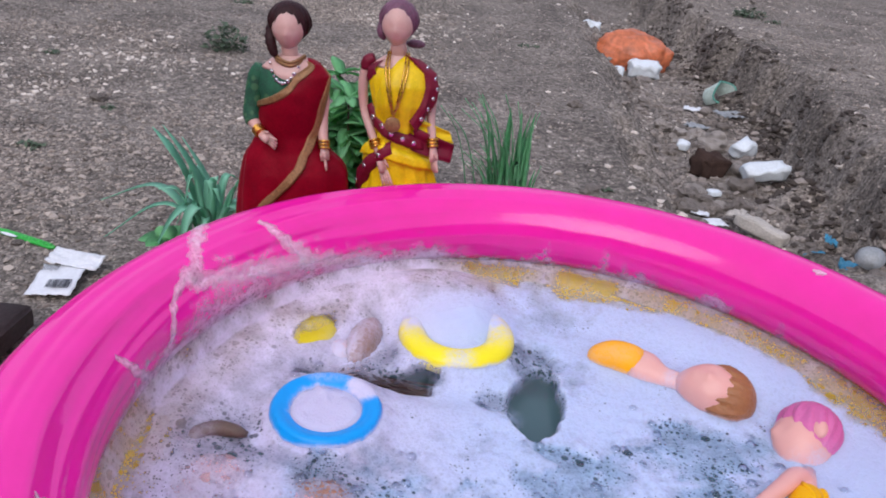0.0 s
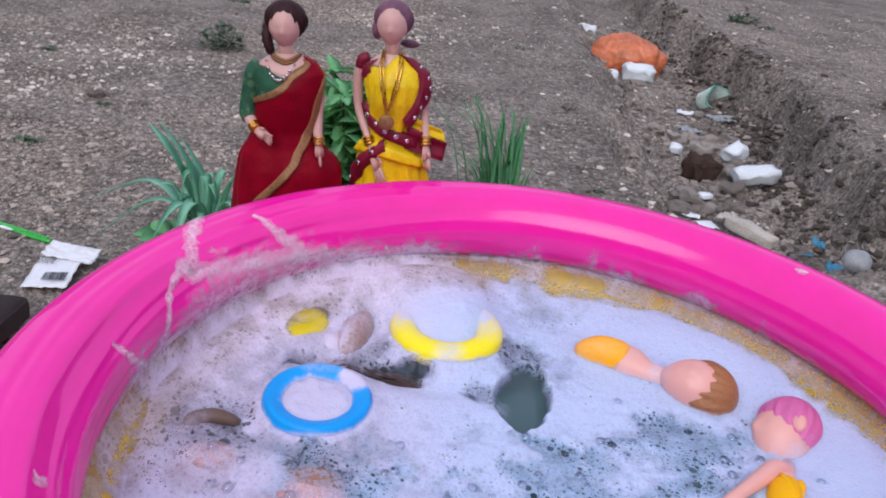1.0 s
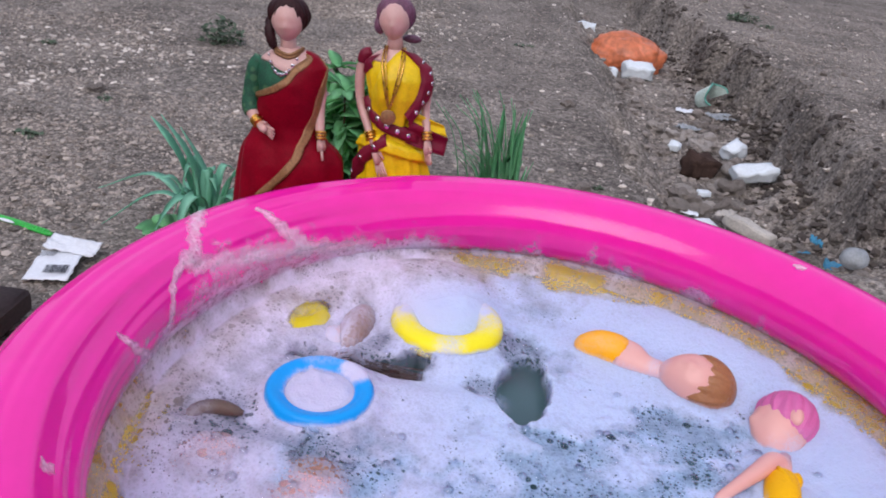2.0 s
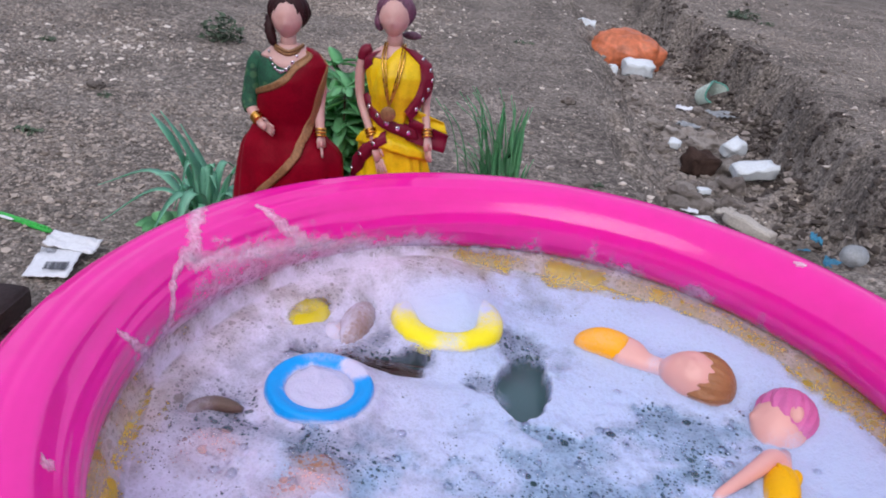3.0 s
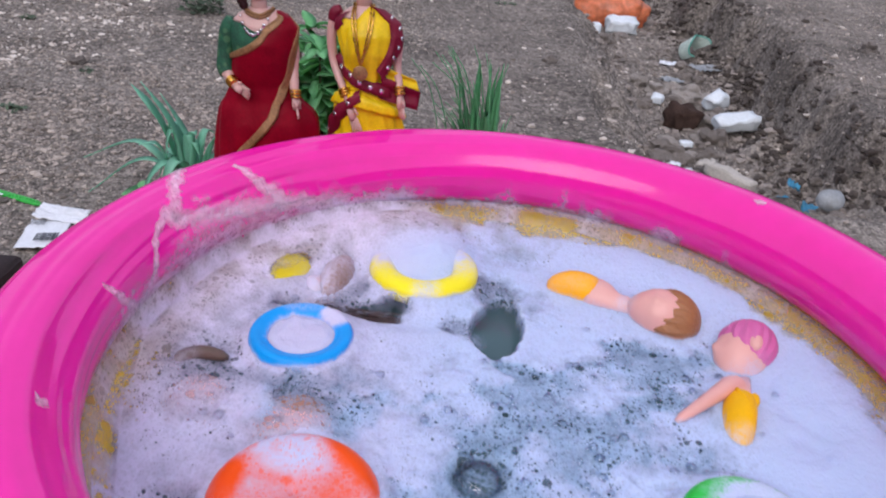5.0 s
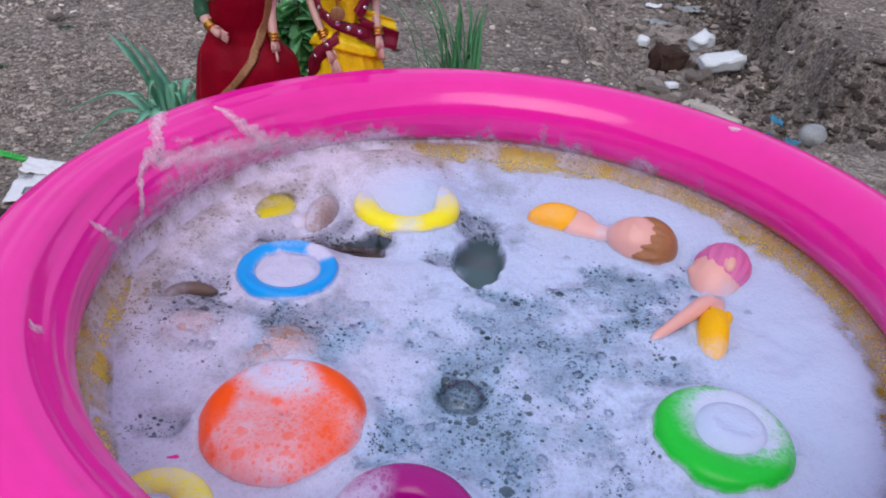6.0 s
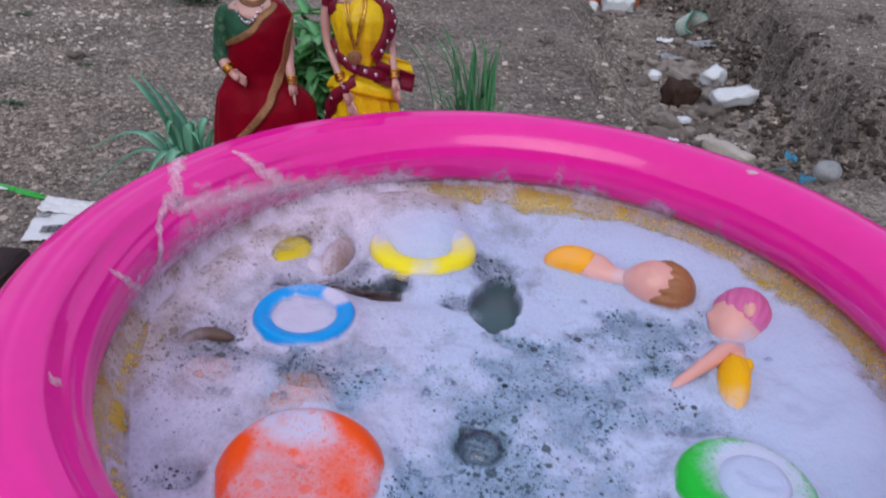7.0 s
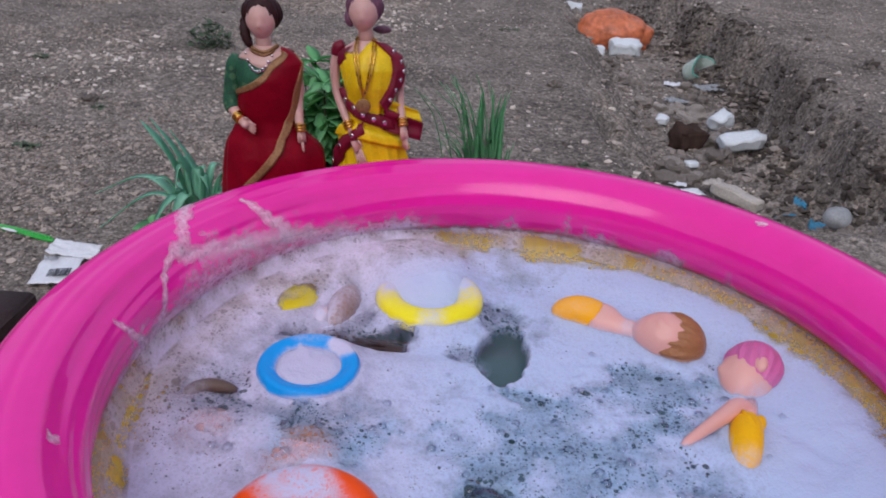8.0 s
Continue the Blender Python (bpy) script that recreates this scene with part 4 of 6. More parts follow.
    wcover = (0.20 + 0.06 * wide + 0.16 * lee + 0.14 * far) * np.clip(1 - up / top + frayed, 0, 1.1) ** 0.9 * (up < top * 1.3)
    for c, w in ((88.5, 2.0), (70.5, 2.6), (112.0, 6.0), (55.0, 3.0)):
        wcover = np.maximum(wcover, 0.50 * np.exp(-((d2 - c + 2.5 * frayed) / (w * (1.25 - up))) ** 2) * smooth01((0.42 - up + 0.5 * frayed) / 0.3))
    wcover = np.maximum(wcover, (0.60 - 0.20 * lee) * wide * smooth01((0.15 + 0.12 * lee - up + 0.4 * frayed) / (0.18 + 0.12 * lee)))
    strip = np.clip(0.66 - 0.26 * s2 / 0.25 + 0.20 * fnoise(wx, wy, 70.0, 4, 5.0), 0.15, 0.9)
    wcover = np.where(s2 < 0.25, strip * (1 - 0.08 * (1 - lee)), wcover)
    wcover = wcover * np.where(s2 < 0.25, np.maximum(0.45 + 0.35 * wide, lee) * (1 - 0.7 * np.maximum(smooth01((7.5 - angle_gap(d2, 97.5)) / 3.0), smooth01((8.0 - angle_gap(d2, 79)) / 3.0))), 1.0)
    xs = np.concatenate([x, wx], 1)
    ys = np.concatenate([y, wy], 1)
    zs = np.concatenate([z, wz], 1)
    cs = np.clip(np.concatenate([cover, wcover], 1), 0, 1)
    n = xs.shape[1]
    verts = np.stack([xs.ravel(), ys.ravel(), zs.ravel()], 1)
    i, k = np.meshgrid(np.arange(nt_), np.arange(n - 1), indexing="ij")
    j = (i + 1) % nt_
    faces = np.stack([(i * n + k), (i * n + k + 1), (j * n + k + 1), (j * n + k)], -1).reshape(-1, 4)
    me = bpy.data.meshes.new("soap_foam")
    me.from_pydata(verts.tolist(), [], faces.tolist())
    me.attributes.new("cover", "FLOAT", "POINT").data.foreach_set("value", cs.ravel().astype(np.float32))
    ps = np.concatenate([pierce, 0.5 + 0 * wcover], 1)
    me.attributes.new("pierce", "FLOAT", "POINT").data.foreach_set("value", ps.ravel().astype(np.float32))
    ws = np.concatenate([wet, 0 * wcover], 1)
    me.attributes.new("wet", "FLOAT", "POINT").data.foreach_set("value", ws.ravel().astype(np.float32))
    me.materials.append(M_FOAM)
    # share of the pale tone that holds the ring's pink light
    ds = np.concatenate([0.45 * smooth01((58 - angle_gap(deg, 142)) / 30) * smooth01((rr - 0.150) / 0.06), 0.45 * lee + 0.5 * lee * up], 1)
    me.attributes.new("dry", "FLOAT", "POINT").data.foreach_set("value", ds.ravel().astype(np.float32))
    me.shade_smooth()
    tagged(new("soap_foam", me), "white soap foam with many bubbles floating on the water", "foam", kind="stuff")


build_foam()


def foam_streak(name, path, widths, label):
    """A ridge of foam clinging to the pink ring, along angles round the ring and round its tube."""
    pts = curve_points([(a, b, 0) for a, b in path], 8)
    bm = bmesh.new()
    rows, cov = [], []
    n = 9
    for k, p in enumerate(pts):
        t = k / (len(pts) - 1)
        w = np.interp(t, np.linspace(0, 1, len(widths)), widths)
        q = pts[min(k + 1, len(pts) - 1)] - pts[max(k - 1, 0)]
        # degrees to metres along both angles
        way = Vector((q.x * 0.0042, q.y * 0.0005)).normalized()
        row = []
        for j in range(n):
            e = (j / (n - 1) - 0.5) * 2
            jag = 1.25 + 0.6 * noise.noise(Vector((k * 0.55, e * 0.6, len(name))))
            th = p.x - way.y * e * w * jag / 0.0042
            ph = p.y + way.x * e * w * jag / 0.0005
            rise = 0.0003 + 0.0006 * (1 - e * e) * (0.7 + 0.6 * noise.noise(Vector((k * 0.9, e * 2, 1.0))))
            row.append(bm.verts.new(ring_point(th, ph, rise)))
            cov.append(max(0.0, min(1.0, 0.36 * (1 - abs(e) ** 2) + 0.20 * noise.noise(Vector((k * 0.7, e * 3, 2.0))))))
        rows.append(row)
    grid_faces(bm, rows, False)
    me = finish(name, bm, M_FOAM)
    # the whole streak has the tone with the ring's pink light
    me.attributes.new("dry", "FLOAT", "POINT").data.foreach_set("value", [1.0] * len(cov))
    me.attributes.new("cover", "FLOAT", "POINT").data.foreach_set("value", cov)
    me.attributes.new("pierce", "FLOAT", "POINT").data.foreach_set("value", [0.35] * len(cov))
    tagged(new(name, me), label, "foam", kind="stuff")


foam_streak("foam_streak", [(150.0, 60), (153.0, 86), (157.0, 112), (158.5, 128), (161.0, 136), (157.0, 150), (148.0, 166), (139.0, 181), (129.5, 195), (123.0, 225)],
            (0.0035, 0.005, 0.004, 0.0045, 0.007, 0.0055, 0.006, 0.007, 0.007, 0.008), "pinkish white foam clinging to the pink ring")
foam_streak("foam_streak", [(143.5, 104), (141.8, 138), (139.0, 164), (136.5, 190)], (0.002, 0.004, 0.006, 0.006), "thin foam trail on the pink ring")
foam_streak("foam_streak", [(161.5, 130), (165.5, 146), (168.0, 166), (169.5, 190), (172.0, 215)], (0.0025, 0.0022, 0.0025, 0.0028, 0.006), "narrow foam trail running down the pink ring")
foam_streak("foam_streak", [(180.5, 143), (179.0, 165), (176.0, 190), (173.0, 212)], (0.0015, 0.0028, 0.0025, 0.004), "narrow foam trail running down the pink ring")
foam_streak("foam_streak", [(119.4, 190), (118.6, 205), (117.5, 238)], (0.0012, 0.0016, 0.003), "small foam drip on the pink ring")
foam_streak("foam_streak", [(40.0, 98), (40.9, 102), (42.0, 103)], (0.001, 0.0035, 0.001), "small white foam spot on the pink ring")
foam_streak("foam_streak", [(-154.0, 124), (-154.6, 129), (-155.5, 134)], (0.001, 0.0035, 0.001), "small white foam spot on the pink ring")

foam_streak("foam_streak", [(204.3, 123), (205.0, 126), (205.7, 128)], (0.0005, 0.0012, 0.0005), "small white foam spot on the pink ring")


def build_bubbles():
    """Larger clear bubbles that stand on the water and in the thin foam."""
    bm = bmesh.new()

    def dome(x, y, r, z):
        rows = []
        for i in range(5):
            a = math.pi / 2 * i / 5
            rows.append([bm.verts.new((x + r * math.cos(a) * math.cos(b), y + r * math.cos(a) * math.sin(b), z + r * 0.75 * math.sin(a)))
                         for b in (2 * math.pi * k / 12 for k in range(12))])
        grid_faces(bm, rows)
        top = bm.verts.new((x, y, z + r * 0.75))
        for k in range(12):
            bm.faces.new((rows[-1][k], rows[-1][(k + 1) % 12], top))

    rs = np.random.RandomState(21)
    bx, by = rs.uniform(-0.14, 0.28, 4000), rs.uniform(0.14, 0.47, 4000)
    c, z, _, _, _, _ = foam_fields(bx, by)
    keep = (np.hypot(bx - POOL_X, by - POOL_Y) < 0.2) & ((rs.rand(4000) < 0.06) | ((c > 0.2) & (c < 0.58)))
    size = 0.0006 + 0.0027 * rs.rand(4000) ** 4
    for k in np.flatnonzero(keep)[:800]:
        dome(float(bx[k]), float(by[k]), float(size[k]), float(z[k]) - 0.0003)
    dome(0.0535, 0.237, 0.0135, 0.0855)
    dome(0.046, 0.249, 0.006, 0.0885)
    for k in range(14):
        dome(0.058 + rnd.uniform(-0.012, 0.012), 0.214 - k * 0.004 + rnd.uniform(-0.004, 0.004), rnd.uniform(0.0015, 0.004), 0.0885)
    for k in range(16):
        dome(-0.131 + rnd.uniform(-0.01, 0.012), 0.268 + rnd.uniform(-0.04, 0.05), rnd.uniform(0.0015, 0.0045), 0.090)
    dome(-0.117, 0.322, 0.0065, 0.0905)
    dome(-0.124, 0.314, 0.005, 0.0905)
    dome(-0.113, 0.331, 0.004, 0.0905)
    tagged(new("soap_bubbles", finish("soap_bubbles", bm, M_BUBBLE)), "clear round soap bubbles among the foam", "bubbles", kind="stuff")


build_bubbles()

# ---- floating toys ----


def toy_ring(mats, label, x, y, outer, half_w, half_h, z, tilt_x=0.0, tilt_y=0.0, lip=0.0):
    bm = bmesh.new()
    n, m = 200, 44
    rows = []
    for i in range(n):
        a = 2 * math.pi * i / n
        row = []
        for k in range(m):
            b = 2 * math.pi * k / m
            c, s = math.cos(b), math.sin(b)
            e = 1 - lip * max(0.0, math.sin(b)) * (0.5 + 0.5 * math.cos(3 * b))
            r = outer - half_w + half_w * e * math.copysign(abs(c) ** 0.85, c)
            row.append(bm.verts.new((r * math.cos(a), r * math.sin(a), half_h * e * math.copysign(abs(s) ** 0.85, s))))
        rows.append(row)
    for i in range(n):
        p, q = rows[i], rows[(i + 1) % n]
        for k in range(m):
            bm.faces.new((p[k], q[k], q[(k + 1) % m], p[(k + 1) % m]))
    return thing("toy_ring", bm, mats, label, "toy ring", pose(x, y, z, tilt_x, tilt_y), group="toy rings floating in the pool")


for toy_paint, words, lip in (
        (M_TOY_BLUE, "bright blue plastic toy ring floating in white foam", 0.25), (M_TOY_YELLOW, "bright yellow plastic toy ring half hidden under foam", 0.0),
        (M_TOY_ORANGE, "bright orange plastic toy ring under a thin film of foam", 0.2), (M_TOY_GREEN, "bright green plastic toy ring filled with foam", 0.1),
        (M_TOY_PURPLE, "glossy purple plastic toy ring floating in foam", 0.0), (M_TOY_YELLOW_WET, "yellow plastic toy ring round a sunk doll under foam", 0.0),
        (M_TOY_YELLOW, "yellow plastic toy ring mostly sunk in foam", 0.0)):
    k = len([o for o in bpy.data.objects if o.name.startswith("toy_ring")])
    cx, cy, outer, w, h, zc, rise = RINGS[k]
    soap(toy_ring(toy_paint, words, cx, cy, outer, w, h, zc, math.degrees(math.atan(rise)), 0, lip), share=0.15 if toy_paint is M_TOY_YELLOW_WET else 1.0)
bm = bmesh.new()
block(bm, 0.006, 0.0032, 0.002, 0.0007, 2, 0.0003)
thing("plastic_scrap", bm, M_PINK, "tiny hot pink plastic scrap lying on foam", "scrap", pose(-0.082, 0.1795, 0.0965, 0, 0, 20))

# ---- floating dolls: one plain mesh each ----


def face_relief(v):
    """A plain doll's face: nose, brow and chin pressed softly out of an egg, towards -y."""
    f = max(0.0, -v.y)
    out = 0.16 * f * math.exp(-((v.x / 0.16) ** 2 + ((v.z + 0.10) / 0.16) ** 2))
    out -= 0.07 * f * (math.exp(-(((v.x - 0.36) / 0.2) ** 2 + ((v.z - 0.06) / 0.14) ** 2)) + math.exp(-(((v.x + 0.36) / 0.2) ** 2 + ((v.z - 0.06) / 0.14) ** 2)))
    out += 0.05 * f * math.exp(-((v.x / 0.25) ** 2 + ((v.z + 0.46) / 0.1) ** 2))
    taper = 1 - 0.33 * max(0.0, -v.z) ** 1.4
    return Vector((v.x * taper, v.y * (1 - 0.1 * max(0.0, -v.z)) - out, v.z))


def hair_shape(v):
    wave = 1 + 0.045 * (math.sin(17 * math.atan2(v.y, v.x)) + 0.6 * math.sin(29 * math.atan2(v.y, v.x) + 3 * v.z)) * (1 - abs(v.z))
    return Vector((v.x * wave, v.y * wave, v.z))


def turned(ahead, up):
    """Axes for a head whose face looks along ahead and whose crown points along up."""
    back = -Vector(ahead).normalized()
    top = Vector(up)
    top = (top - back * top.dot(back)).normalized()
    return Matrix((back.cross(top), back, top)).transposed()


def doll_head(bm, centre, size, ahead, up, skin, hair, cap=0.35, lift=0.24, width=0.93):
    """Head and hair cap; cap shifts the hair back from the face, lift towards the crown."""
    m = turned(ahead, up)
    ball(bm, centre, (size * 0.80, size * 0.86, size), skin, m, 48, 32, face_relief)
    ball(bm, Vector(centre) + m @ Vector((0, size * cap, size * lift)), (size * width, size * 0.88, size * 0.97), hair, m, 90, 16, hair_shape)


# the doll on her back in an orange bodice
bm = bmesh.new()
tube(bm, curve_points([(0.107, 0.4200, 0.0922), (0.113, 0.4190, 0.0967), (0.122, 0.4175, 0.0997), (0.130, 0.4150, 0.0992), (0.1375, 0.4120, 0.0977)], 4),
     [0.003, 0.0056, 0.0072, 0.0082, 0.0090, 0.0096, 0.0101, 0.0105, 0.0109, 0.0112, 0.0115, 0.0118, 0.0120, 0.0121, 0.0120, 0.0117, 0.0110], 18, 0, 0.75)
tube(bm, curve_points([(0.1345, 0.4135, 0.0972), (0.143, 0.4090, 0.0972), (0.152, 0.4030, 0.0972), (0.165, 0.3965, 0.0992)], 3),
     [0.0124, 0.0126, 0.0126, 0.0122, 0.0112, 0.0096, 0.0080, 0.0070, 0.0065, 0.0062], 16, 1, 0.72)
doll_head(bm, (0.1790, 0.3915, 0.0987), 0.0215, (-0.22, -0.42, 0.88), (0.86, -0.36, 0.06), 1, 2, 0.16, 0.42, 0.955)
ball(bm, (0.1800, 0.4110, 0.0997), (0.0050, 0.0022, 0.0036), 1, turned((-0.22, -0.42, 0.88), (0.86, -0.36, 0.06)), 12, 8)
soap(thing("doll", bm, [M_DRESS_ORANGE, M_SKIN2, M_HAIR_TAN], "small doll in an orange bodice floating face up", "doll", group="dolls floating in the foam"), 0.0016, 0.36, 0.45)
# the doll with pink hair and a yellow dress, her face turned aside
bm = bmesh.new()
doll_head(bm, (0.2260, 0.3535, 0.0940), 0.0208, (-0.86, 0.22, 0.34), (0.22, 0.86, 0.42), 1, 2, 0.12, 0.46, 1.0)
ball(bm, (0.2300, 0.3490, 0.1110), (0.0044, 0.0030, 0.0058), 1, turned((-0.5, -0.35, 0.75), (0.4, 0.86, 0.2)), 14, 10)
tube(bm, [(0.2225, 0.333, 0.091), (0.2165, 0.3235, 0.0935), (0.2095, 0.311, 0.0935)], [0.0050, 0.0068, 0.0092], 14, 1, 0.8)
tube(bm, curve_points([(0.2160, 0.3185, 0.0965), (0.2085, 0.3185, 0.1000), (0.195, 0.3075, 0.0995), (0.181, 0.2970, 0.0970), (0.168, 0.2885, 0.0925)], 4),
     [0.0038, 0.0048, 0.0053, 0.0055, 0.0056, 0.0056, 0.0054, 0.0051, 0.0048, 0.0045, 0.0042, 0.0039, 0.0036, 0.0034, 0.0032, 0.0028, 0.0016], 12, 1)
tube(bm, curve_points([(0.2105, 0.3110, 0.0945), (0.2085, 0.303, 0.0960), (0.2045, 0.291, 0.0960), (0.2005, 0.279, 0.0925), (0.198, 0.270, 0.088)], 4),
     [0.0080, 0.0090, 0.0096, 0.0100, 0.0103, 0.0105, 0.0106, 0.0106, 0.0105, 0.0103, 0.0102, 0.0098, 0.0094, 0.0088, 0.0080, 0.0066, 0.005], 18, 0, 0.8)
ball(bm, (0.2175, 0.3055, 0.0985), (0.0035, 0.0065, 0.0042), 0, Matrix.Rotation(radians(-20), 3, "Z"), 14, 8, hair_shape)
tube(bm, curve_points([(0.2080, 0.3110, 0.1025), (0.2090, 0.2990, 0.1045), (0.2060, 0.2860, 0.1020)], 4), [0.0012, 0.0016, 0.0018, 0.0019, 0.0019, 0.0018, 0.0016, 0.0013, 0.0008], 8, 0)
soap(thing("doll", bm, [M_DRESS_YELLOW, M_SKIN2, M_HAIR_PINK], "small doll with pink hair and a yellow dress floating sideways", "doll", group="dolls floating in the foam"), 0.0022, 0.45, 0.5)
bm = bmesh.new()
ball(bm, (0.2515, 0.333, 0.0945), (0.007, 0.005, 0.005), 0, None, 14, 8, hair_shape)
soap(thing("hair_tuft", bm, M_HAIR_PINK, "pale pink doll hair tuft showing through foam", "hair tuft"))
# the doll whose wet head lies between the two rings
bm = bmesh.new()
ball(bm, (-0.0590, 0.3945, 0.0900), (0.0125, 0.0130, 0.0120), 0, None, 26, 16)
ball(bm, (-0.0455, 0.4080, 0.0945), (0.0108, 0.0255, 0.0132), 1, Matrix.Rotation(radians(-10), 3, "Z"), 60, 14, hair_shape)
ball(bm, (-0.0560, 0.3870, 0.0760), (0.0280, 0.0110, 0.0082), 0, Matrix.Rotation(radians(10), 3, "Z"), 20, 12)
strands = bmesh.new()
for k in range(70):
    w = rnd.gauss(0, 0.6)
    pts = curve_points([(-0.052, 0.3765 + 0.005 * w, 0.0860), (-0.034 + rnd.uniform(-0.004, 0.004), 0.3750 + 0.008 * w, 0.0870 + rnd.uniform(-0.004, 0.001)), (-0.010, 0.3710 + 0.007 * w + rnd.uniform(-0.002, 0.002), 0.0875 + rnd.uniform(-0.003, 0.001)),
                        (0.018, 0.3665 + 0.007 * w, 0.0870 + rnd.uniform(-0.004, 0.001)), (0.042, 0.3625 + 0.008 * w, 0.0860 + rnd.uniform(-0.004, 0.001)), (0.048, 0.3600 + 0.010 * w, 0.0760)], 4)
    tube(strands, pts, [0.0004 + 0.0004 * rnd.random() for _ in pts], 5)
thing("doll_hair", strands, M_HAIR_DARK, "dark wet strands of doll hair in the foam", "doll hair", kind="stuff")
ball(bm, (-0.0705, 0.3650, 0.0905), (0.0060, 0.0046, 0.0050), 2, Matrix.Rotation(radians(25), 3, "Z"), 14, 8)
soap(thing("doll", bm, [M_SKIN2, M_HAIR_BROWN, M_RED], "wet doll with brown hair mostly sunk in foam", "doll", group="dolls floating in the foam"), 0.0022, 0.30, 0.85)
# two more heads that show dimly under the foam
bm = bmesh.new()
ball(bm, (-0.1040, 0.2800, 0.0842), (0.0215, 0.0190, 0.0140), 0, None, 24, 14)
tube(bm, curve_points([(-0.1180, 0.2820, 0.0950), (-0.1200, 0.2960, 0.1005), (-0.1090, 0.3035, 0.1020), (-0.0930, 0.3035, 0.1000)], 4),
     [0.002, 0.0038, 0.0048, 0.0052, 0.0055, 0.0057, 0.0058, 0.0058, 0.0058, 0.0056, 0.0052, 0.0042, 0.002], 12, 1, 0.75)
soap(thing("doll", bm, [M_SKIN2, M_HAIR_SOAKED], "doll with a brown fringe sunk under thin foam", "doll", group="dolls floating in the foam"), 0.0016, 0.15, 0.3)
bm = bmesh.new()
ball(bm, (-0.0500, 0.2665, 0.0840), (0.0245, 0.0200, 0.0132), 0, None, 24, 14)
ball(bm, (-0.0480, 0.2735, 0.0848), (0.0200, 0.0150, 0.0136), 1, None, 26, 12, hair_shape)
soap(thing("doll", bm, [M_SKIN2, M_HAIR_TAN], "doll with tan hair sunk under thin foam", "doll", group="dolls floating in the foam"), 0.0022, 0.05, 0.2)

# ---- standing dolls: one plain mesh each ----


class Figure:
    """A standing doll's clothed body as a stack of ellipses: (z, x, y, half width, half depth, fold)."""

    def __init__(self, rows, folds=11):
        self.rows, self.folds = np.array(rows, float), folds

    def point(self, z, deg, rise=0.0):
        cx, cy, w, d, fold = (np.interp(z, self.rows[:, 0], self.rows[:, k]) for k in range(1, 6))
        a = radians(deg)
        wob = 1 + fold * (math.sin(self.folds * a + 9 * z / 0.29) + 0.6 * math.sin(self.folds * 0.53 * a + 1.3 + 14 * z))
        w, d = w * wob + rise, d * wob + rise
        return Vector((cx + w * math.cos(a), cy + d * math.sin(a), z))

    def at(self, x, z):
        """Height and angle of the front place that lies at x."""
        cx, w = (float(np.interp(z, self.rows[:, 0], self.rows[:, k])) for k in (1, 3))
        return z, 360 - math.degrees(math.acos(max(-1.0, min(1.0, (x - cx) / w))))

    def skin(self, bm, z0, z1, index, steps=30, n=72):
        zs = np.linspace(z0, z1, steps)
        loft(bm, [[self.point(z, 360 * k / n) for k in range(n)] for z in zs], n, index)

    def band(self, bm, edge_a, edge_b, index, rise, across=8, steps=12, taper=False):
        """A strip of cloth over the body between two edges, each a list of (z, degrees)."""
        ea = curve_points([(z, d, 0) for z, d in edge_a], steps)
        eb = curve_points([(z, d, 0) for z, d in edge_b], steps)
        rows = []
        for p, q in zip(ea, eb):
            row = []
            for k in range(across + 1):
                m = p.lerp(q, k / across)
                t = k / across
                lip = 1 - max(abs(2 * t - 1) ** 8, t ** 3 if taper else 0.0) * 0.9
                row.append(bm.verts.new(self.point(m.x, m.y, rise * lip)))
            rows.append(row)
        grid_faces(bm, rows, False, index)

    def disc(self, bm, z, deg, r, index, rise):
        c, n = self.point(z, deg, rise), None
        n = (self.point(z, deg, rise + 0.01) - c).normalized()
        side = n.orthogonal().normalized()
        up = n.cross(side)
        loft(bm, [ring_of(c - n * 0.0004, side * r, up * r, 10), ring_of(c + n * 0.0004, side * r, up * r, 10), ring_of(c + n * 0.0007, side * r * 0.6, up * r * 0.6, 10)], 10, index)


def arm(bm, points, radii, index):
    pts = curve_points(points, 4)
    tube(bm, pts, [float(np.interp(k / (len(pts) - 1), np.linspace(0, 1, len(radii)), radii)) for k in range(len(pts))], 12, index)


def small_palm(bm, wrist, way, side, index, length=0.017):
    """A plain flat palm with fingers held together."""
    w, d, s = Vector(wrist), Vector(way).normalized(), Vector(side).normalized()
    tube(bm, [w, w + d * length * 0.3, w + d * length * 0.55], [0.0030, 0.0042, 0.0040], 10, index, 0.5)
    for k, f in enumerate((-1.5, -0.5, 0.5, 1.5)):
        p = w + d * length * 0.5 + s * 0.0019 * f
        tube(bm, [p, p + d * length * 0.3 + s * 0.0006 * f, p + d * length * (0.52 - 0.05 * abs(f)) + s * 0.001 * f], [0.0012, 0.0011, 0.0007], 6, index)
    t = w + d * length * 0.2 + s * 0.0035
    tube(bm, [t, t + d * length * 0.22 + s * 0.002], [0.0012, 0.0008], 6, index)


def bangle(bm, at, way, r, index):
    d = Vector(way).normalized()
    for k in (-0.0024, 0.0, 0.0024):
        c = Vector(at) + d * k
        side = d.orthogonal().normalized()
        up = d.cross(side)
        loft(bm, [ring_of(c - d * 0.0009, side * r, up * r, 14), ring_of(c, side * (r + 0.0008), up * (r + 0.0008), 14), ring_of(c + d * 0.0009, side * r, up * r, 14)], 14, index)


